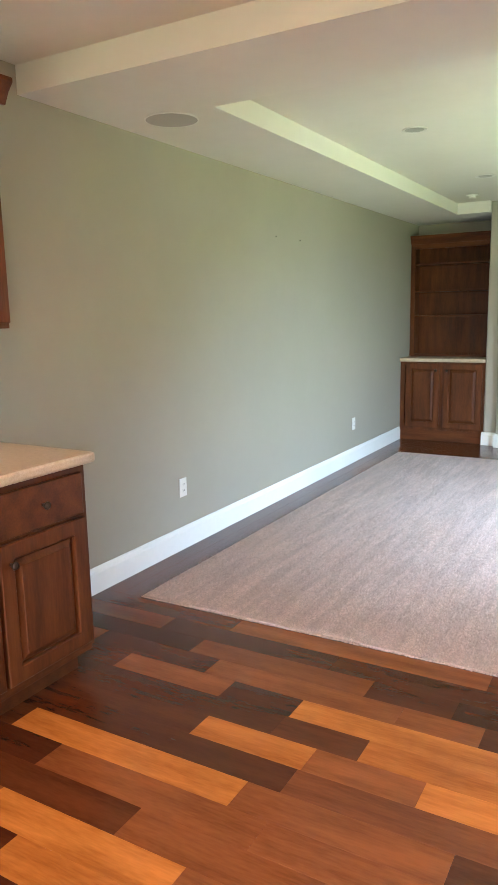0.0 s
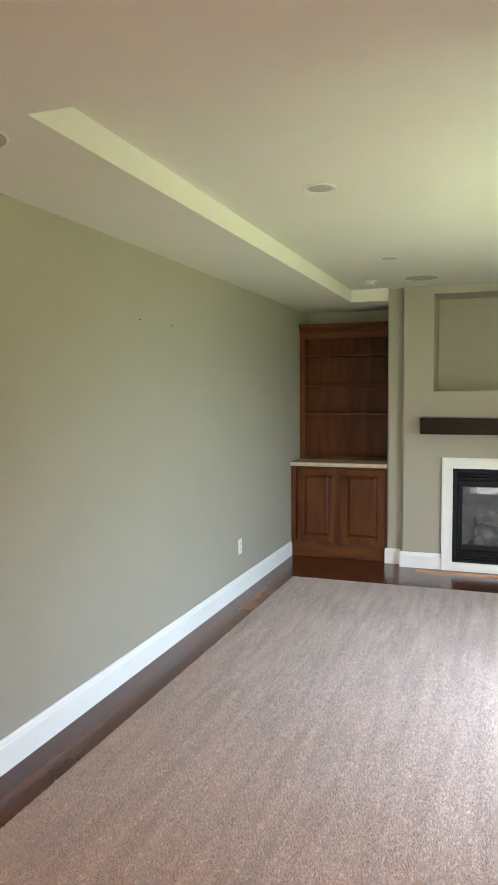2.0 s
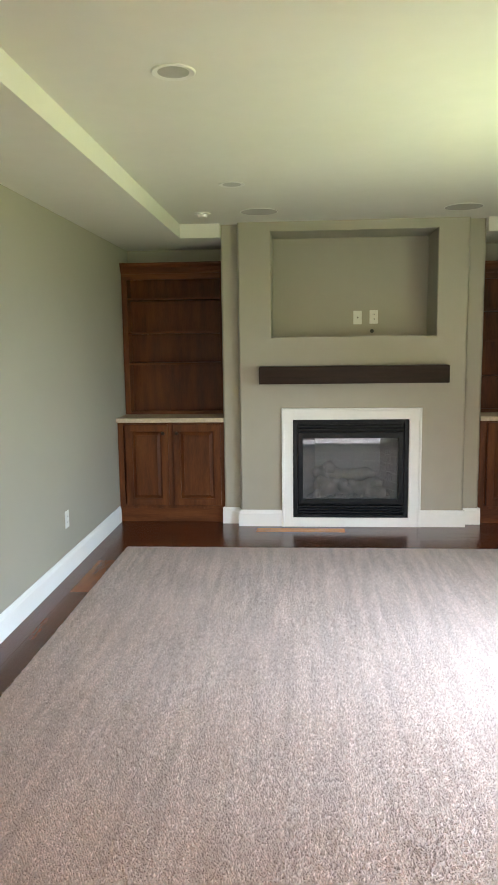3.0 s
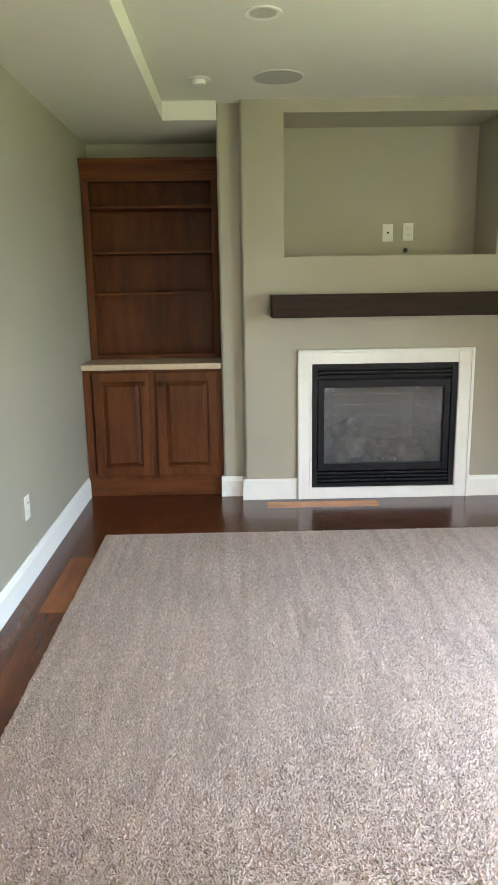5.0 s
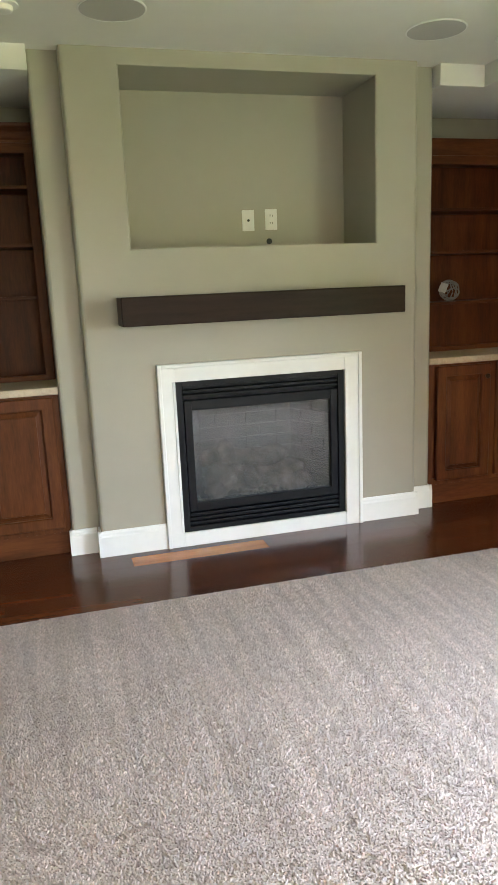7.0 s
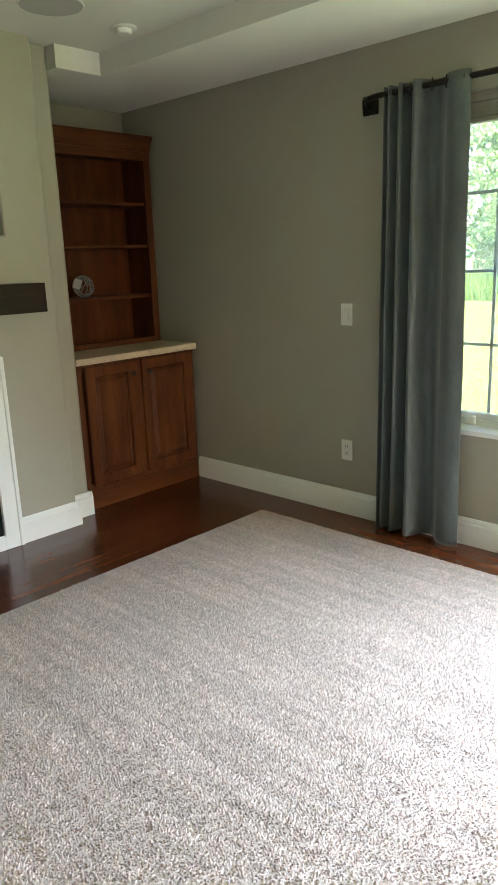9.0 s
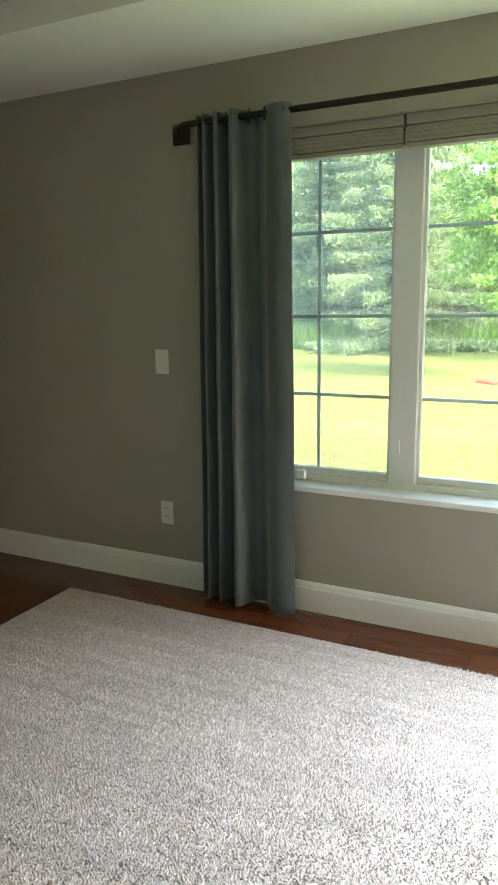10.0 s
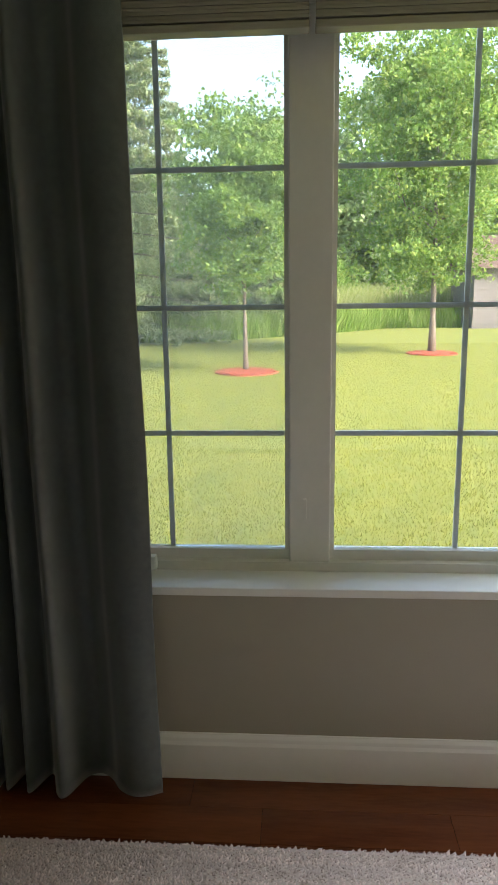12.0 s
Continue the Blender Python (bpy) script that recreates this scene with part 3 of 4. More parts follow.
shelf = tagged(part("mantel_shelf", boxes((-1.312, 0.185, 7.70, BY - 0.001, 1.211, 1.350), bevel=0.004), MANTEL), "dark espresso-stained floating wooden mantel beam", "mantel")


# ---- built-in bookcases ----
def raised_panel_door(parent, x0, x1, z0, z1, y, knob_x, axis="y", knob_z=None):
    """A frame of stiles and rails round a raised centre panel, facing -y."""
    st = 0.062
    bm = bmesh.new()
    loops = [[bm.verts.new(p) for p in ((x0 + i, yy, z0 + i), (x1 - i, yy, z0 + i), (x1 - i, yy, z1 - i), (x0 + i, yy, z1 - i))]
             for i, yy in ((0, y + 0.02), (0, y + 0.004), (0.004, y), (st - 0.004, y), (st, y + 0.004), (st, y + 0.02))]
    for r, q in zip(loops, loops[1:] + loops[:1]):
        for k in range(4):
            bm.faces.new((r[k], r[(k + 1) % 4], q[(k + 1) % 4], q[k]))
    d = part("door", bm, WOOD, parent)
    bm = bmesh.new()
    a, b, c, e = x0 + st, x1 - st, z0 + st, z1 - st
    steps = [(0.0, 0.018), (0.007, 0.018), (0.010, 0.015), (0.030, 0.004), (0.032, 0.0)]
    rings = [[bm.verts.new(p) for p in ((a + i, y + dep, c + i), (b - i, y + dep, c + i), (b - i, y + dep, e - i), (a + i, y + dep, e - i))] for i, dep in steps]
    for r, s in zip(rings, rings[1:]):
        for k in range(4):
            bm.faces.new((r[k], r[(k + 1) % 4], s[(k + 1) % 4], s[k]))
    bm.faces.new(rings[-1])
    part("raised_panel", bm, WOOD, d)
    bm = bmesh.new()
    lathe(bm, [(0.006, 0), (0.005, 0.012), (0.012, 0.016), (0.0155, 0.022), (0.014, 0.028), (0.006, 0.031)], pose(knob_x, y, knob_z or z1 - 0.075, 90, 0, 0))
    part("knob", bm, KNOB, d, "dark bronze round knob", smooth=True)
    return d


def bookcase(x0, x1, label, shelves, drop):
    y = 8.035
    cab = thing("base_cabinet", ((x0 + x1) / 2, 8.3, 0), "stained cherry two-door base cabinet with raised panels" + label, "cabinet", "built-in base cabinets")
    part("carcass", boxes((x0 + 0.001, x1 - 0.001, y + 0.022, YB - 0.001, 0.0, 0.872)), WOOD, cab)
    part("face_frame", boxes((x0, x0 + 0.05, y, y + 0.02, 0.12, 0.874), (x1 - 0.05, x1, y, y + 0.02, 0.12, 0.874), (x0 + 0.05, x1 - 0.05, y, y + 0.02, 0.84, 0.874),
                             ((x0 + x1) / 2 - 0.04, (x0 + x1) / 2 + 0.04, y, y + 0.02, 0.12, 0.84), (x0 + 0.05, x1 - 0.05, y + 0.0005, y + 0.02, 0.12, 0.16), bevel=0.001), WOOD, cab)
    part("toe_board", boxes((x0, x1, y + 0.002, y + 0.021, 0.0, 0.121), bevel=0.001), WOODH, cab)
    mid = (x0 + x1) / 2
    raised_panel_door(cab, x0 + 0.065, mid - 0.022, 0.148, 0.858, y - 0.021, mid - 0.06)
    raised_panel_door(cab, mid + 0.022, x1 - 0.03, 0.148, 0.858, y - 0.021, mid + 0.06)
    top = tagged(part("countertop", boxes((x0 - 0.002, x1 + 0.002, 7.992, YB - 0.001, 0.875, 0.914), bevel=0.006), COUNTER), "tan laminate countertop with a pale front edge on the base cabinet", "countertop")
    case = thing("bookcase", (mid, 8.5, 0.914), "stained cherry open bookcase with crown moulding" + label, "bookcase", "built-in bookcases")
    yc = 8.345
    part("side_panel", boxes((x0 + 0.004, x0 + 0.022, yc + 0.02, YB - 0.012, 0.915, 2.13 - drop)), WOOD, case)
    part("side_panel", boxes((x1 - 0.022, x1 - 0.004, yc + 0.02, YB - 0.012, 0.915, 2.13 - drop)), WOOD, case)
    part("back_panel", boxes((x0 + 0.004, x1 - 0.004, YB - 0.012, YB - 0.002, 0.915, 2.13 - drop)), WOOD, case)
    part("top_panel", boxes((x0 + 0.004, x1 - 0.004, yc + 0.02, YB - 0.002, 2.13 - drop, 2.15 - drop)), WOOD, case)
    part("stile", boxes((x0 + 0.001, x0 + 0.05, yc, yc + 0.02, 0.915, 2.12 - drop), bevel=0.0015), WOOD, case)
    part("stile", boxes((x1 - 0.05, x1 - 0.001, yc, yc + 0.02, 0.915, 2.12 - drop), bevel=0.0015), WOOD, case)
    part("top_rail", boxes((x0 + 0.001, x1 - 0.001, yc - 0.0005, yc + 0.02, 2.105 - drop, 2.19 - drop), bevel=0.001), WOODH, case)
    part("bottom_rail", boxes((x0 + 0.05, x1 - 0.05, yc + 0.001, yc + 0.02, 0.915, 0.945), bevel=0.0015), WOODH, case)
    bm = bmesh.new()
    extrude_profile(bm, [(0, 0), (0.008, 0), (0.010, 0.012), (0.016, 0.02), (0.026, 0.05), (0.044, 0.076), (0.046, 0.092), (0, 0.092)], (x0 + 0.001, yc, 2.155 - drop), (x1 - 0.001, yc, 2.155 - drop), (0, -1, 0))
    part("crown_moulding", bm, WOODH, case)
    for z in shelves:
        part("shelf", boxes((x0 + 0.023, x1 - 0.023, yc + 0.022, YB - 0.013, z - 0.018, z), bevel=0.0015), WOODH, case)
    return cab


bookcase(XW + 0.004, SX0 - 0.003, ", beside the long wall", (1.95, 1.652, 1.375), 0.0)
bookcase(SX1 + 0.003, XE - 0.018, ", beside the window wall", (1.805, 1.545, 1.228), 0.045)


# ---- vine ball on a shelf ----
ball = thing("vine_ball", (0.905, 8.45, 1.229), "small round ball of twisted grey vines on the bookshelf", "ornament")
rnd = random.Random(4)
for i in range(9):
    bm = bmesh.new()
    r = 0.060 + 0.007 * rnd.random()
    turn = pose(0.905, 8.45, 1.298, 180 * rnd.random(), 180 * rnd.random(), 180 * rnd.random())
    tube(bm, [turn @ Vector((r * math.cos(a * 0.31), r * math.sin(a * 0.31), 0.006 * math.sin(a * 1.7 + i))) for a in range(21)], [0.0038] * 21, 6)
    part("vine", bm, MORTAR, ball, smooth=True)
card = part("tag", boxes((-0.024, 0.024, -0.001, 0.001, -0.030, 0.030)), GRILLE, ball, "small white paper tag")
card.matrix_parent_inverse = Matrix()
card.matrix_basis = pose(-0.072, -0.045, 0.088, 15, 20, -20)


# ---- kitchen units by the long wall ----
def kitchen_cabinets():
    c = thing("kitchen_base_cabinet", (-2.25, 1.9, 0), "stained cherry kitchen base cabinet with a drawer over a raised-panel door", "cabinet")
    f = -2.005
    part("carcass", boxes((XW, f - 0.02, 0.4, 2.315, 0.115, 0.872)), WOOD, c)
    part("toe_board", boxes((XW, f - 0.075, 0.4, 2.29, 0.0, 0.1145)), WOODH, c)
    part("base_trim", boxes((f - 0.075, f - 0.012, 0.4, 2.318, 0.09, 0.1145), bevel=0.004), WOODH, c)
    part("face_frame", boxes((f - 0.02, f, 2.272, 2.317, 0.115, 0.872), (f - 0.02, f, 0.4, 2.272, 0.835, 0.872), (f - 0.02, f, 0.4, 2.272, 0.655, 0.69), (f - 0.02, f, 0.4, 2.272, 0.115, 0.15), (f - 0.02, f, 1.83, 1.88, 0.15, 0.835), bevel=0.001), WOOD, c)
    for y0, y1, ky in ((1.862, 2.285, 1.905), (1.40, 1.845, 1.80)):
        d = raised_panel_door(c, y0, y1, 0.14, 0.665, 0.0, ky)
        turn = pose(f + 0.021, 0, 0, 0, 0, 90)
        for o in (d, *d.children):
            o.data.transform(turn)
        dr = part("drawer_front", boxes((f, f + 0.02, y0, y1, 0.68, 0.845), bevel=0.006), WOODH, c)
        bm = bmesh.new()
        lathe(bm, [(0.006, 0), (0.005, 0.012), (0.012, 0.016), (0.0155, 0.022), (0.014, 0.028), (0.006, 0.031)], pose(f + 0.02, (y0 + y1) / 2, 0.765, 0, 90, 0))
        part("knob", bm, KNOB, dr, "dark bronze round knob", smooth=True)
    tagged(part("kitchen_countertop", boxes((XW, -1.962, 0.38, 2.345, 0.875, 0.918), bevel=0.012), COUNTER), "speckled tan kitchen countertop with a rounded edge", "countertop")
    u = thing("wall_cabinet", (-2.4, 1.8, 1.42), "stained cherry wall cabinet with crown moulding over the counter", "cabinet")
    part("carcass", boxes((XW, -2.22, 0.4, 2.195, 1.40, 2.25)), WOOD, u)
    part("door", boxes((-2.219, -2.199, 1.75, 2.185, 1.42, 2.2), bevel=0.004), WOOD, u)
    part("door", boxes((-2.219, -2.199, 1.30, 1.74, 1.42, 2.2), bevel=0.004), WOOD, u)
    bm = bmesh.new()
    extrude_profile(bm, [(0, 0), (0.01, 0), (0.03, 0.04), (0.055, 0.07), (0.055, 0.085), (0, 0.085)], (-2.22, 0.4, 2.205), (-2.22, 2.25, 2.205), (1, 0, 0))
    extrude_profile(bm, [(0, 0), (0.01, 0), (0.03, 0.04), (0.055, 0.07), (0.055, 0.085), (0, 0.085)], (XW, 2.195, 2.205), (-2.2205, 2.195, 2.205), (0, 1, 0))
    part("crown_moulding", bm, WOODH, u)


kitchen_cabinets()


# ---- small fixtures ----
def wall_plate(kind, m, label, category):
    """A cover plate in its own frame: x across, z up, facing -y."""
    o = thing(kind, (0, 0, 0), label, category)
    part("cover_plate", boxes((-0.036, 0.036, -0.006, -0.0005, -0.058, 0.058), bevel=0.002), PLATE, o)
    if kind == "wall_outlet":
        for dz in (-0.02, 0.02):
            r = part("receptacle", boxes((-0.0165, 0.0165, -0.008, -0.006, dz - 0.014, dz + 0.014), bevel=0.002), PLATE, o)
            part("slot", boxes((-0.008, -0.005, -0.0085, -0.0078, dz - 0.004, dz + 0.007), (0.005, 0.008, -0.0085, -0.0078, dz - 0.004, dz + 0.007)), SLOT, r)
    elif kind == "light_switch":
        part("rocker", boxes((-0.0165, 0.0165, -0.010, -0.006, -0.033, 0.033), bevel=0.002), PLATE, o)
    else:
        bm = bmesh.new()
        disc(bm, pose(0, -0.010, 0, 90, 0, 0), 0.007, 0.007, 0.012, 12)
        part("socket", bm, SLOT, o)
    o.matrix_basis = m
    return o


wall_plate("wall_outlet", pose(XW, 3.767, 0.388, 0, 0, 90), "white duplex outlet low on the long wall", "outlet")
wall_plate("wall_outlet", pose(XW, 6.62, 0.374, 0, 0, 90), "white duplex outlet low on the long wall", "outlet")
wall_plate("light_switch", pose(XE, 6.808, 1.122, 0, 0, -90), "white rocker switch plate on the window wall", "switch")
wall_plate("wall_outlet", pose(XE, 6.807, 0.375, 0, 0, -90), "white outlet plate below the switch", "outlet")
wall_plate("cable_socket", pose(-0.486, NY, 1.747), "white cable socket plate in the television niche", "socket")
wall_plate("wall_outlet", pose(-0.347, NY, 1.751), "white duplex outlet in the television niche", "outlet")
bm = bmesh.new()
disc(bm, pose(-0.361, NY - 0.003, 1.63, 90, 0, 0), 0.017, 0.015, 0.006, 20)
tagged(part("cable_grommet", bm, SLOT), "small black cable hole in the niche back wall", "grommet")
for y in (5.057, 5.462):
    bm = bmesh.new()
    disc(bm, pose(XW + 0.004, y, 1.988, 0, 90, 0), 0.0035, 0.003, 0.008, 10)
    tagged(part("wall_anchor", bm, SLOT), "small dark screw remaining in the painted wall", "screw", "wall screws")


def ceiling_disc(name, x, y, z, r, label, category, kind):
    o = thing(name, (x, y, z), label, category)
    bm = bmesh.new()
    down = pose(x, y, z, 180, 0, 0)
    if kind == "speaker":
        lathe(bm, [(r - 0.006, 0.0005), (r, 0.0005), (r, 0.004), (r - 0.004, 0.006), (r - 0.006, 0.006)], down, 40, ring=True)
        part("rim", bm, PLATE, o)
        bm = bmesh.new()
        disc(bm, pose(x, y, z - 0.0025), r - 0.0065, r - 0.0065, 0.004, 40)
        part("grille", bm, GRILLE, o)
    elif kind == "light":
        lathe(bm, [(r * 0.72, 0.0005), (r, 0.0005), (r, 0.003), (r * 0.95, 0.006), (r * 0.72, 0.003)], down, 36, ring=True)
        part("trim_ring", bm, PLATE, o)
        bm = bmesh.new()
        disc(bm, pose(x, y, z - 0.0015), r * 0.72, r * 0.72, 0.002, 36)
        part("lens", bm, LENS, o)
    else:
        lathe(bm, [(r * 0.95, 0.0005), (r, 0.004), (r, 0.01), (r * 0.62, 0.012), (r * 0.58, 0.03), (r * 0.45, 0.034), (r * 0.1, 0.034)], down, 28)
        part("housing", bm, PLATE, o)
    return o


ceiling_disc("ceiling_speaker", -2.246, 3.345, SOFFIT, 0.135, "round white in-ceiling speaker grille in the soffit", "speaker", "speaker")
ceiling_disc("ceiling_speaker", -1.282, 7.437, TRAY, 0.140, "round white in-ceiling speaker before the fireplace", "speaker", "speaker")
ceiling_disc("ceiling_speaker", 0.203, 7.455, TRAY, 0.140, "round white in-ceiling speaker before the fireplace", "speaker", "speaker")
for x, y in ((-1.434, 4.70), (-1.397, 6.52)):
    ceiling_disc("recessed_light", x, y, TRAY, 0.08, "unlit round recessed ceiling light in the tray", "ceiling light", "light")
ceiling_disc("ceiling_sensor", -1.705, 7.45, TRAY, 0.06, "small round white ceiling detector", "detector", "sensor")
ceiling_disc("ceiling_sensor", 0.615, 7.493, TRAY, 0.06, "small round white ceiling detector", "detector", "sensor")
# kitchen lamps out of view, added for the warm tone on ceiling and floor
WARM = glow("warm lamp", (1.0, 0.62, 0.38), 21.0)
for x, y in ((-1.3, 1.2), (0.3, 1.2), (-1.3, -0.9), (0.3, -0.9)):
    o = thing("recessed_light", (x, y, 2.51), "added warm recessed ceiling light in the kitchen, out of view", "ceiling light", "kitchen lights")
    bm = bmesh.new()
    lathe(bm, [(0.066, 0.0005), (0.09, 0.0005), (0.09, 0.004), (0.066, 0.004)], pose(x, y, 2.51, 180, 0, 0), 28, ring=True)
    part("trim_ring", bm, PLATE, o)
    bm = bmesh.new()
    disc(bm, pose(x, y, 2.5075), 0.066, 0.066, 0.003, 24)
    part("lens", bm, WARM, o)


# ---- ground and planting outside ----
GZ = -0.5


def from_arrays(name, verts, faces, mat, smooth=False):
    me = bpy.data.meshes.new(name)
    me.from_pydata(verts, [], faces)
    me.materials.append(mat)
    if smooth:
        for p in me.polygons:
            p.use_smooth = True
    return me


def leaf_cards(centres, size, rng, droop=0.3, broad=0.42):
    """Small folded leaves: two triangles each, turned at random."""
    n = len(centres)
    d = rng.normal(size=(n, 3))
    d[:, 2] -= droop
    d /= np.linalg.norm(d, axis=1)[:, None]
    e = np.cross(d, rng.normal(size=(n, 3)))
    e /= np.linalg.norm(e, axis=1)[:, None]
    s = size * (0.6 + 0.8 * rng.random((n, 1)))
    lift = np.cross(d, e) * s * 0.18
    v = np.stack([centres - d * s * 0.5, centres + e * s * broad + lift, centres + d * s * 0.6, centres - e * s * broad + lift], 1).reshape(-1, 3)
    k = np.arange(n)[:, None] * 4
    f = np.concatenate([k + np.array([[0, 1, 2]]), k + np.array([[0, 2, 3]])])
    return v.tolist(), f.tolist()


def broadleaf(place, height, clear, spread, leaves, size, mat, seed, label, name="maple_tree", trunk_r=0.06):
    rng = np.random.default_rng(seed)
    t = thing(name, place, label, "tree")
    base = Vector(place)
    bm = bmesh.new()
    lean = rng.normal(size=2) * 0.012 * height
    pts = [base + Vector((lean[0] * h * h + 0.02 * math.sin(6 * h), lean[1] * h * h, height * 0.94 * h - 0.05)) for h in [i / 9 for i in range(10)]]
    tube(bm, pts, [trunk_r * (1.35 if i == 0 else 1.0) * (1 - 0.1 * i) for i in range(10)], 9)
    tips = []
    for i in range(26):
        h = clear / height + (0.93 - clear / height) * (i + 0.5) / 26
        a = i * 2.4 + rng.random() * 0.7
        prof = math.sin(math.pi * min(1, 0.16 + 0.84 * (h - clear / height) / (1 - clear / height))) ** 0.7
        ln = spread * (0.55 + 0.5 * rng.random()) * prof
        k = min(int(h / 0.94 * 9), 8)
        s = pts[k].lerp(pts[k + 1], h / 0.94 * 9 - k)
        p1 = s + Vector((math.cos(a), math.sin(a), 0.45)) * ln * 0.5
        p2 = s + Vector((math.cos(a + 0.2), math.sin(a + 0.2), 0.42 + 0.25 * rng.random())) * ln
        tube(bm, [s, p1, p2], [trunk_r * 0.42 * (1.1 - h), trunk_r * 0.24 * (1.1 - h) + 0.004, 0.004], 5)
        tips += [(s.lerp(p1, 0.75), 0.26), (p1, 0.4), (p1.lerp(p2, 0.5), 0.42), (p2, 0.36)]
    part("trunk", bm, BARK, t, smooth=True)
    per = leaves // len(tips)
    c = []
    for p, r in tips:
        r = r * spread * 0.85
        m = int(per * (0.5 + rng.random()))
        sub = np.array(p) + rng.normal(size=(7, 3)) * np.array([r * 0.6, r * 0.6, r * 0.45])
        c.append(sub[rng.integers(0, 7, m)] + rng.normal(size=(m, 3)) * np.array([r * 0.22, r * 0.22, r * 0.13]))
    c = np.concatenate(c)
    v, f = leaf_cards(c, size, rng)
    crown = new("crown", from_arrays("crown", v, f, mat))
    crown.parent, crown.matrix_parent_inverse = t, t.matrix_basis.inverted()
    return t


def spruce(place, height, spread, seed, label, n=48000):
    rng = np.random.default_rng(seed)
    t = thing("spruce_tree", place, label, "tree")
    base = Vector(place)
    bm = bmesh.new()
    tube(bm, [base + Vector((0, 0, height * h - 0.05)) for h in (0, 0.3, 0.6, 1)], [0.16, 0.12, 0.07, 0.015], 8)
    pts = []
    tiers = 22
    for i in range(tiers):
        h = 0.06 + 0.92 * (i / tiers) ** 0.95
        for b in range(9):
            a = b * 0.698 + i * 1.3 + rng.random() * 0.4
            ln = spread * (1 - h) ** 0.85 * (0.75 + 0.4 * rng.random()) + 0.1
            m = int(n / tiers / 9 * (0.4 + 1.2 * (1 - h)))
            u = rng.random(m) ** 0.7
            side = rng.normal(size=m) * 0.13 * ln * (1.15 - u)
            x = math.cos(a) * ln * u - math.sin(a) * side
            y = math.sin(a) * ln * u + math.cos(a) * side
            z = height * h - ln * 0.28 * u + ln * 0.16 * u * u - np.abs(rng.normal(size=m)) * 0.09 * ln * 0.6
            pts.append(np.stack([x, y, z], 1))
            tube(bm, [base + Vector((0, 0, height * h)), base + Vector((math.cos(a) * ln * 0.9, math.sin(a) * ln * 0.9, height * h - ln * 0.12))], [0.02, 0.006], 4)
    part("trunk", bm, BARK, t)
    c = np.concatenate(pts) + np.array(place[:3])
    v, f = leaf_cards(c, 0.26, rng, 0.5, 0.10)
    crown = new("crown", from_arrays("crown", v, f, NEEDLE))
    crown.parent, crown.matrix_parent_inverse = t, t.matrix_basis.inverted()
    return t


# ground: one sheet to the horizon, with soft swells in the yard
def ground():
    xs = [-400, -60, -12, 1.66] + [1.66 + 1.2 * i for i in range(1, 40)] + [60, 120, 500]
    ys = [-500, -100, -40] + [-30 + 1.5 * i for i in range(46)] + [60, 120, 500]
    v, f = [], []
    for x in xs:
        for y in ys:
            near = 2 < x < 50
            v.append((x, y, GZ + (0.12 * noise.noise(Vector((x * 0.09, y * 0.09, 3))) if near else 0)))
    k = len(ys)
    for i in range(len(xs) - 1):
        for j in range(k - 1):
            f.append((i * k + j, (i + 1) * k + j, (i + 1) * k + j + 1, i * k + j + 1))
    return tagged(new("ground", from_arrays("ground", v, f, LAWN, True)), "mown yellow-green lawn reaching the woods", "lawn", kind="structure")


ground()


def ground_z(x, y):
    return GZ + 0.12 * noise.noise(Vector((x * 0.09, y * 0.09, 3)))


def blades(name, n, xr, yr, hmin, hmax, width, mat, seed, label, category, slope=0.0):
    rng = np.random.default_rng(seed)
    x = xr[0] + (xr[1] - xr[0]) * rng.random(n) ** 1.3
    y = yr[0] + (yr[1] - yr[0]) * rng.random(n)
    if not slope:
        y = 5.5 + (y - 5.5) * (0.2 + 0.8 * (x - xr[0]) / (xr[1] - xr[0]))
    x = x + slope * np.clip(9 - y, 0, 7.5)
    if slope:
        keep = ~((x > 33) & (x < 39.5) & (y < -2.2))
        x, y = x[keep], y[keep]
        n = len(x)
    z = np.array([ground_z(a, b) for a, b in zip(x, y)]) - 0.01
    h = hmin + (hmax - hmin) * rng.random(n)
    a = rng.random(n) * 6.283
    w = width * (0.6 + 0.8 * rng.random(n))
    lean = rng.normal(size=(n, 2)) * h[:, None] * 0.35
    v = np.stack([np.stack([x - np.cos(a) * w, y - np.sin(a) * w, z], 1), np.stack([x + np.cos(a) * w, y + np.sin(a) * w, z], 1),
                  np.stack([x + lean[:, 0], y + lean[:, 1], z + h], 1)], 1).reshape(-1, 3)
    f = np.arange(3 * n).reshape(-1, 3)
    return tagged(new(name, from_arrays(name, v.tolist(), f.tolist(), mat)), label, category, kind="stuff")


blades("lawn_grass", 240000, (3.0, 25), (-8, 18), 0.02, 0.05, 0.005, BLADE, 3, "short mown yellow-green grass", "grass")
blades("tall_grass", 40000, (26, 34), (-14, 24), 0.4, 1.3, 0.03, TALL, 4, "tall wild grass along the edge of the lawn", "grass", 1.15)

blades("seeding_grass", 16000, (31, 34), (-5, 6), 0.9, 2.3, 0.035, PALEGRASS, 6, "head-high pale seeding grass at the foot of the woods", "grass", 1.0)

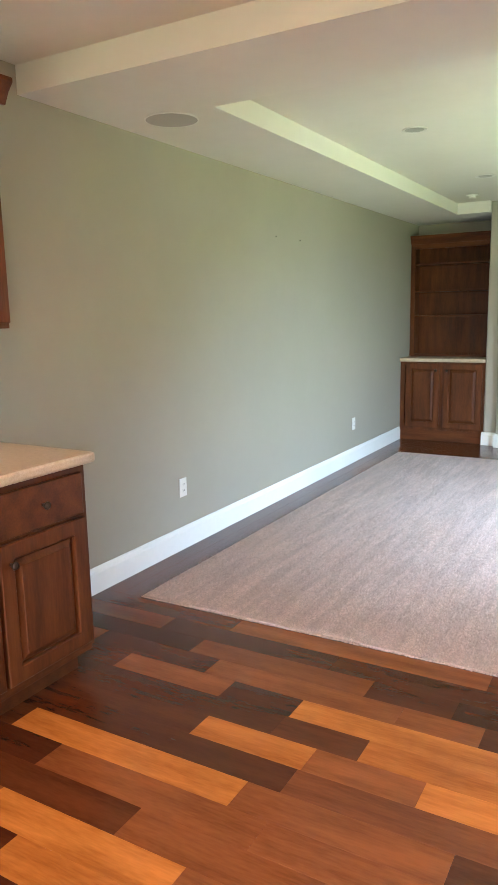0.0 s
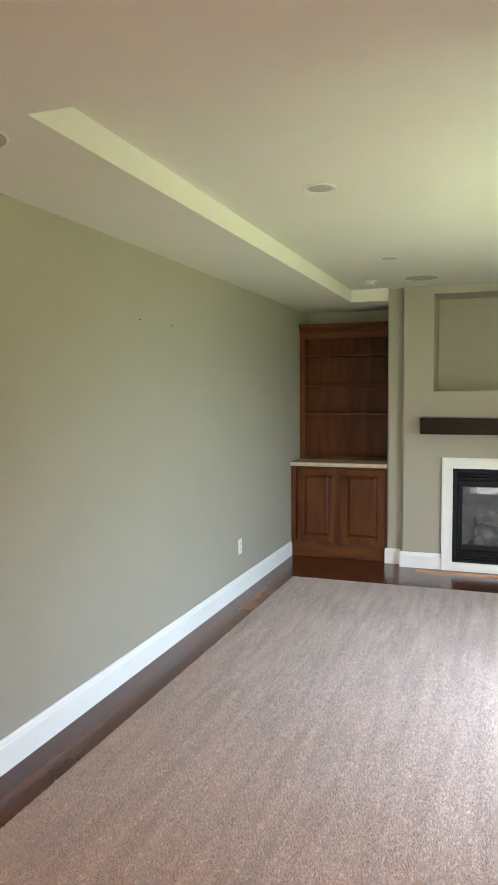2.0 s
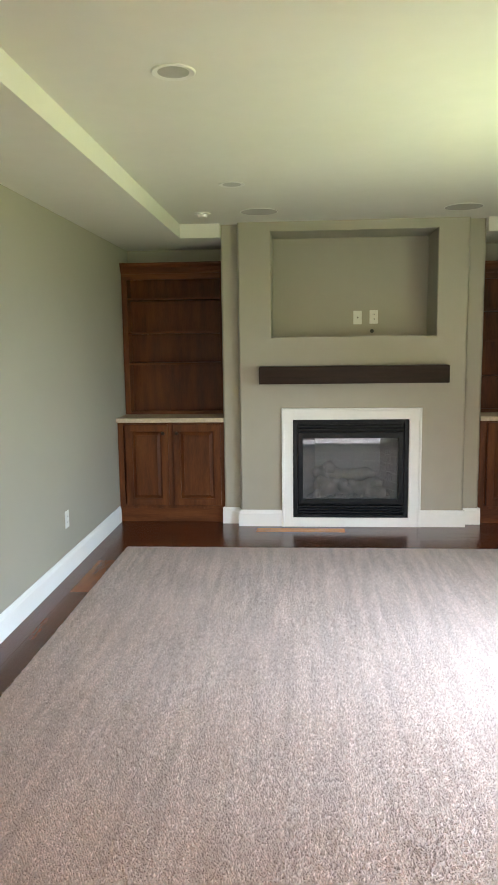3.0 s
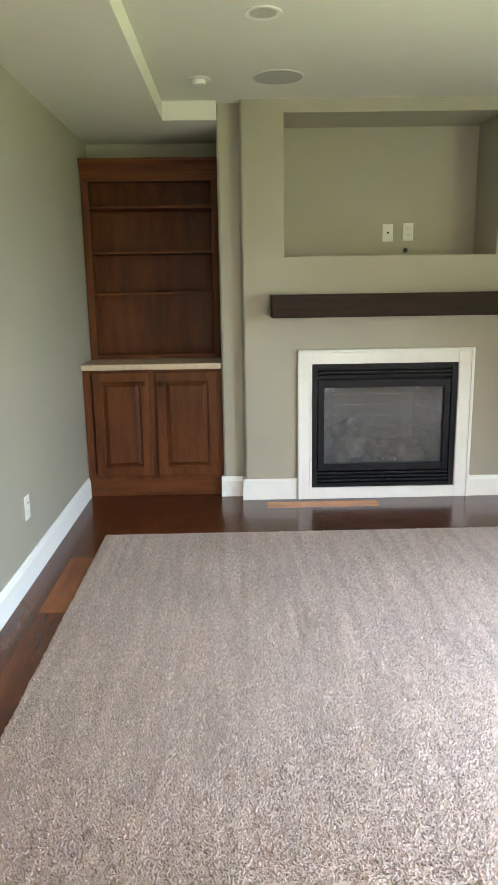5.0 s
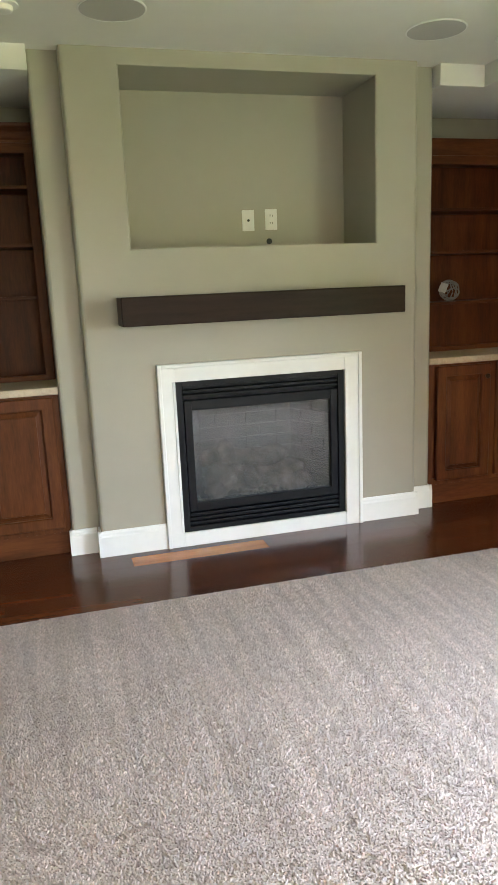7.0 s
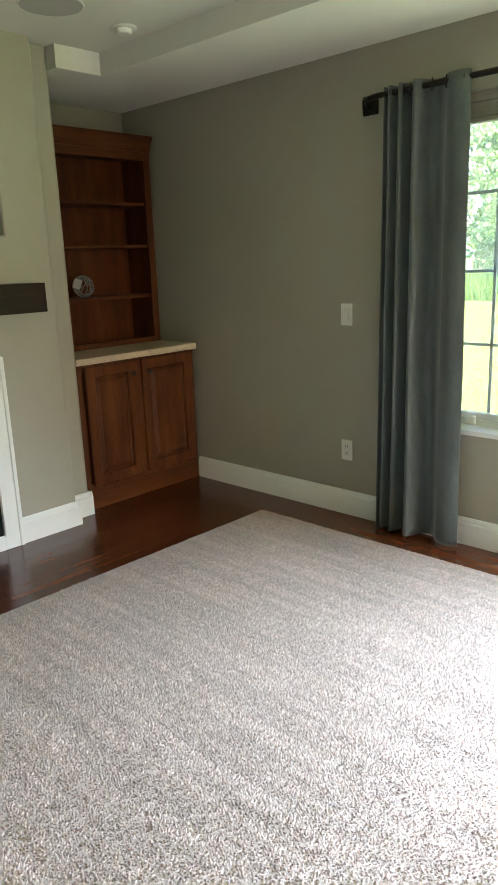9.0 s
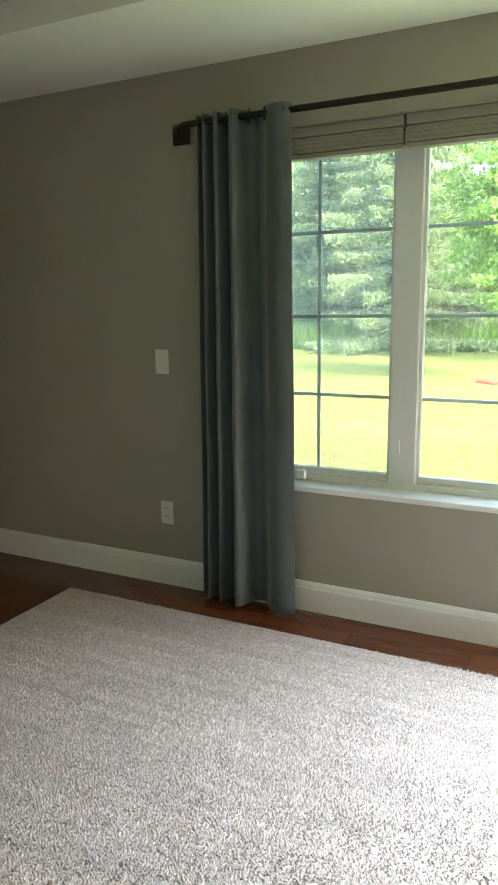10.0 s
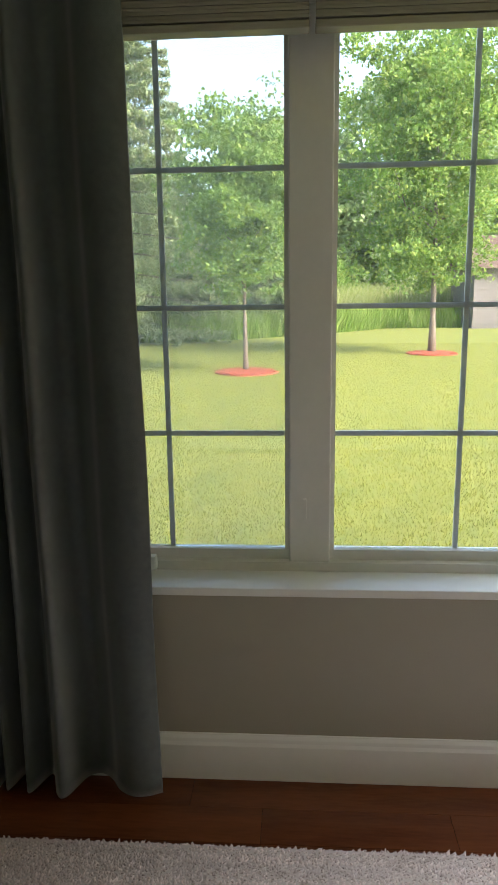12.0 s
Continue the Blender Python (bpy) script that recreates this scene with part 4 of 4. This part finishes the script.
for x, y, s in ((16.1, 6.9, 0.75), (20.7, 1.8, 0.75)):
    bm = bmesh.new()
    rng = random.Random(int(x * 10))
    z = ground_z(x, y)
    lathe(bm, [(s, -0.03), (s * 0.97, 0.035), (s * 0.6, 0.07), (0.08, 0.08)], pose(x, y, z), 28)
    for vert in bm.verts:
        vert.co += Vector((noise.noise(vert.co * 4), noise.noise(vert.co * 4 + Vector((9, 0, 0))), 0.4 * noise.noise(vert.co * 9))) * 0.07
    for i in range(260):
        a, d = 6.283 * rng.random(), s * 0.96 * rng.random() ** 0.5
        c = Matrix.Translation((x + d * math.cos(a), y + d * math.sin(a), z + 0.08 - 0.045 * d / s)) @ pose(0, 0, 0, 40 * rng.random() - 20, 40 * rng.random() - 20, 360 * rng.random())
        bmesh.ops.create_cube(bm, size=1, matrix=c @ Matrix.Diagonal((0.05 + 0.05 * rng.random(), 0.018, 0.012, 1)))
    tagged(part("mulch_ring", bm, MULCH), "ring of red wood mulch on the lawn round a young tree", "mulch", "mulch rings", kind="stuff")
broadleaf((16.1, 6.9, ground_z(16.1, 6.9)), 5.7, 2.0, 1.75, 26000, 0.085, LEAF, 11, "young green maple tree in a red mulch ring")
broadleaf((20.7, 1.8, ground_z(20.7, 1.8)), 8.6, 2.0, 2.8, 42000, 0.105, LEAF, 12, "taller leafy green maple tree in a red mulch ring", trunk_r=0.1)
spruce((27, 12.2, GZ), 17, 4.6, 21, "tall grey-green spruce at the edge of the lawn", 52000)
spruce((30, 16.5, GZ), 12, 3.6, 22, "tall grey-green spruce at the edge of the lawn")
spruce((29, 9.6, GZ), 4.3, 2.7, 23, "low broad spruce at the edge of the lawn", 30000)
spruce((31, 6.6, GZ), 4.0, 2.5, 24, "low broad spruce at the edge of the lawn", 30000)

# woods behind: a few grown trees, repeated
wood = [broadleaf((40, 30, GZ), 13, 1.5, 4.2, 14000, 0.30, LEAFHAZY, 31, "grown leafy tree in the woods behind the lawn", "woodland_tree", 0.18),
        broadleaf((42, 24, GZ), 11, 1.0, 4.0, 13000, 0.30, LEAFHAZY, 32, "grown leafy tree in the woods behind the lawn", "woodland_tree", 0.15)]
rng = random.Random(8)
for i in range(26):
    x, y = 42 + 12 * rng.random() + (5 if i % 2 else 0), -22 + 1.75 * i + rng.random()
    if 8 < y < 15 and x < 50:
        x += 12
    s = 0.75 + 0.4 * rng.random()
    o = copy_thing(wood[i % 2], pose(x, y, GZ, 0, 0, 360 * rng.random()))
    o.scale = (s, s, s * (0.75 if 7 < y < 16 else 1.0))
for o in wood:
    tagged(o, group="woodland trees")
for o in scene.objects:
    if o.name.startswith("woodland_tree"):
        tagged(o, group="woodland trees")

# a pale dead tree among the woods
dead = thing("dead_tree", (37, 4.8, GZ), "thin pale dead tree with a few bare bent limbs", "tree")
PALEBARK = material("weathered pale bark", [(0.26, 0.25, 0.22), (0.40, 0.38, 0.34)], 6, (3, 3, 0.6), (0.85, 0.95), 0.5, 40)
bm = bmesh.new()
tube(bm, [(37, 4.8, GZ - 0.05), (37, 4.85, 1.5), (37.05, 4.8, 3.4), (37.1, 4.95, 5.2), (37.1, 5.1, 5.9)], [0.06, 0.05, 0.04, 0.025, 0.008], 8)
part("trunk", bm, PALEBARK, dead, smooth=True)
for z, dy, dz in ((2.9, 1.1, 1.0), (3.6, -0.5, 0.9), (4.4, 0.5, 0.8)):
    bm = bmesh.new()
    tube(bm, [(37.05, 4.82, z), (37.1, 4.82 + dy * 0.5, z + dz * 0.7), (37.0, 4.82 + dy, z + dz), (37.0, 4.82 + dy * 1.35, z + dz * 0.8)], [0.022, 0.018, 0.012, 0.005], 6)
    part("limb", bm, PALEBARK, dead, smooth=True)

# bushes at the foot of the woods
bush = broadleaf((38, 20, GZ), 3.6, 0.15, 2.1, 5000, 0.2, LEAF, 41, "light green wild bush at the foot of the woods", "wild_bush", 0.04)
tagged(bush, category="bush", group="wild bushes")
rng = random.Random(3)
for i in range(15):
    y = -1.2 + 1.55 * i + rng.random()
    o = copy_thing(bush, pose(37.5 + 4 * rng.random() + (6 if y < 4 else 0), y, GZ, 0, 0, 360 * rng.random()))
    k = 0.8 + 0.5 * rng.random()
    o.scale = (k, k, k)

# neighbouring buildings
shed = thing("siding_shed", (36.5, -5.5, GZ), "small outbuilding with pale lapped siding", "outbuilding")
part("wall", boxes((34.0, 39.0, -9.0, -2.5, GZ - 0.1, 2.3)), SIDING, shed)
part("base", boxes((33.97, 39.03, -9.03, -2.47, GZ - 0.1, GZ + 0.25)), CONCRETE, shed)
for i in range(15):
    z = GZ + 0.27 + i * 0.17
    bm = bmesh.new()
    extrude_profile(bm, [(0, 0), (0.03, 0), (0.008, 0.165), (0, 0.165)], (34.0, -9.0, z), (34.0, -2.5, z), (-1, 0, 0))
    part("siding_board", bm, SIDING, shed)
bm = bmesh.new()
a = [bm.verts.new(p) for p in ((33.6, -9.4, 2.25), (33.6, -2.2, 2.25), (36.5, -2.2, 3.9), (36.5, -9.4, 3.9), (39.4, -2.2, 2.25), (39.4, -9.4, 2.25))]
for q in ((0, 1, 2, 3), (3, 2, 4, 5), (0, 3, 5), (1, 4, 2), (0, 5, 4, 1)):
    bm.faces.new([a[i] for i in q])
part("roof", bm, SHINGLE, shed)
house = thing("neighbour_house", (52, 14, GZ), "far two-storey house with a red-brown shingled roof", "house")
part("wall", boxes((50, 58, 7, 18, GZ, 5.4)), SIDING, house)
bm = bmesh.new()
a = [bm.verts.new(p) for p in ((49.4, 6.4, 5.35), (49.4, 18.6, 5.35), (54, 16, 8.3), (54, 9, 8.3), (58.6, 18.6, 5.35), (58.6, 6.4, 5.35))]
for q in ((0, 1, 2, 3), (3, 2, 4, 5), (0, 3, 5), (1, 4, 2), (0, 5, 4, 1)):
    bm.faces.new([a[i] for i in q])
part("roof", bm, SHINGLE, house)
for y in (8.2, 10.6, 13.0, 15.6):
    w = part("window", boxes((49.95, 50.02, y, y + 1.1, 3.2, 4.5)), TRIM, house)
    part("pane", boxes((49.93, 49.96, y + 0.08, y + 1.02, 3.28, 4.42)), SLOT, w)


# ---- rug ----
def rug():
    x0, x1, y0, y1 = -2.311, 1.166, 3.005, 7.225
    r = thing("area_rug", (-0.57, 5.1, 0), "large beige shag area rug with uneven pile on the wood floor", "rug")
    part("backing", boxes((x0 + 0.008, x1 - 0.008, y0 + 0.008, y1 - 0.008, 0.0005, 0.0095)), RUGBASE, r)
    rng = np.random.default_rng(2)
    pitch = 0.0082
    gx, gy = np.meshgrid(np.arange(x0 + 0.004, x1 - 0.003, pitch), np.arange(y0 + 0.004, y1 - 0.003, pitch * 0.88), indexing="ij")
    gx = gx + pitch * 0.5 * (np.arange(gx.shape[1]) % 2)[None, :]
    px, py = gx.ravel(), gy.ravel()
    n = len(px)
    px = px + rng.normal(size=n) * 0.0015
    py = py + rng.normal(size=n) * 0.0015
    # the pile leans one way or the other in brushed lanes that break off and wander
    wander = px + 0.015 * np.sin(1.9 * py + 0.7)
    lane = np.zeros(n)
    for k, c, m in ((31, 0.3, 2.3), (57, 2.0, 3.7), (83, 4.4, 5.1), (119, 3.1, 6.3), (171, 1.1, 4.9)):
        lane += np.sin(k * wander + c) * (0.5 + 0.5 * np.sin(m * py + 7 * c + 3 * px)) ** 2
    lane = lane / 1.6
    patch = sum(np.sin(a * px + b * py + c) for a, b, c in ((3.1, 1.2, 0.4), (-1.7, 4.3, 1.9), (6.1, -2.2, 4.0), (2.2, 7.7, 2.6))) / 2.5
    lx = 0.0022 * lane + 0.0006 * patch + rng.normal(size=n) * 0.0038
    ly = 0.0010 * patch - 0.0012 + rng.normal(size=n) * 0.0038
    rim = np.minimum.reduce([px - x0, x1 - px, py - y0, y1 - py]) < 0.013
    foot = np.where(rim, 0.001, 0.0085)
    top = 0.0156 + 0.0006 * patch + 0.0012 * lane + rng.normal(size=n) * np.where(rim, 0.001, 0.0020) - np.where(rim, 0.0045, 0)
    turn = rng.random(n) * 6.283
    wide = 0.0062 * (0.8 + 0.4 * rng.random(n))
    ring = [np.stack([px + wide * np.cos(turn + 2.094 * k), py + wide * np.sin(turn + 2.094 * k), foot], 1) for k in range(3)]
    ring.append(np.stack([px + lx, py + ly, top], 1))
    v = np.stack(ring, 1).reshape(-1, 3)
    tri = np.array([[0, 1, 3], [1, 2, 3], [2, 0, 3]])
    f = (np.arange(n)[:, None, None] * 4 + tri[None]).reshape(-1, 3)
    pile = new("shag", from_arrays("shag", v.tolist(), f.tolist(), RUG, True))
    pile.parent, pile.matrix_parent_inverse = r, r.matrix_basis.inverted()
    tagged(pile, kind="stuff")


rug()

# ---- wood floor: planks side by side over a dark bed ----
floor = structure("floor", boxes((XW - 0.14, XE + 0.19, -2.74, YB + 0.14, -0.12, -0.014)), SUBFLOOR, "glossy hardwood floor of mixed red-brown and honey planks", "floor")
PW = 0.127
rng = random.Random(17)
sizes = {}


def plank_mesh(length, mat):
    key = (round(length, 3), mat.name)
    if key not in sizes:
        bm = boxes((0, key[0] - 0.0006, 0.0003, PW - 0.0003, -0.014, 0.0))
        top = [e for e in bm.edges if all(v.co.z > -0.001 for v in e.verts)]
        bmesh.ops.bevel(bm, geom=top, offset=0.0004, segments=1, affect="EDGES")
        me = bpy.data.meshes.new("plank")
        bm.to_mesh(me)
        bm.free()
        me.materials.append(mat)
        sizes[key] = me
    return sizes[key]


def lay(x0, x1, y0, honey, turned=False, cuts=()):
    """One row of planks from x0 to x1; turned: the row runs along y, at x = y0. cuts: stretches of honey planks."""
    u, first = x0, True
    while u < x1 - 0.01:
        length = rng.choice((0.3, 0.6, 0.9, 1.2)) if first else rng.choice((0.5, 0.7, 0.9, 1.1, 1.3, 1.5))
        mat = HONEY if rng.random() < honey else PLANK
        for c0, c1 in cuts:
            if u < c0 < u + length + 0.2:
                length = c0 - u
            elif abs(u - c0) < 0.001:
                length, mat = c1 - c0, RUSSET if turned else HONEY
        length = min(length, x1 - u)
        if x1 - u - length < 0.12:
            length = x1 - u
        first = False
        p = new("plank", plank_mesh(length, mat))
        p.parent = floor
        p.matrix_basis = pose(y0 + PW, u, 0, 0, 0, 90) if turned else pose(u, y0, 0)
        u += length


TONES = {"d": PLANK, "r": RUSSET, "h": HONEY}
# rows of the kitchen floor next to the rug: where each plank ends, and its tone
LAID = {
    0: [(-1.7, "d"), (-0.55, "r"), (0.4, "d")],
    1: [(-2.0, "r"), (-1.15, "d"), (-0.3, "d"), (0.7, "r")],
    2: [(-1.75, "d"), (-0.95, "r"), (-0.62, "d"), (0.2, "d")],
    3: [(-2.2, "r"), (-1.59, "d"), (-0.79, "r"), (-0.50, "r"), (0.4, "d")],
    4: [(-1.96, "d"), (-1.44, "r"), (-1.14, "d"), (0.1, "h")],
    5: [(-2.1, "d"), (-1.15, "d"), (-0.83, "d"), (0.2, "h")],
    6: [(-2.3, "d"), (-1.40, "d"), (-0.97, "h"), (-0.60, "r"), (0.3, "h")],
    7: [(-1.9, "d"), (-0.98, "d"), (-0.2, "r"), (0.6, "r")],
    8: [(-2.0, "d"), (-1.09, "h"), (-0.45, "r"), (0.3, "d")],
    9: [(-1.75, "d"), (-0.95, "r"), (0.0, "r"), (0.9, "h")],
    10: [(-2.2, "r"), (-1.31, "d"), (-0.7, "r"), (0.1, "r")],
    11: [(-1.75, "r"), (-1.06, "h"), (-0.3, "r"), (0.5, "d")],
    12: [(-1.55, "d"), (-0.8, "h"), (0.2, "r")],
}
for row in range(44):
    y, start = 3.004 - PW * (row + 1), XW
    for end, tone in LAID.get(row, ()):
        p = new("plank", plank_mesh(end - start, TONES[tone]))
        p.parent, p.matrix_basis = floor, pose(start, y, 0)
        start = end
    lay(start, XE, y, 0.12 if row < 5 else 0.42)
for row in range(7):
    lay(XW, XE, 7.19 + PW * row, 0.0, cuts=((-1.35, -0.62),) if row == 4 else ())
lay(3.0042, 7.1898, XW, 0.0, True)
lay(3.0042, 7.1898, XW + PW, 0.0, True, cuts=((6.24, 6.9),))
for x in (XE - PW, XE - 2 * PW, XE - 3 * PW):
    lay(3.0042, 7.1898, x, 0.0, True)
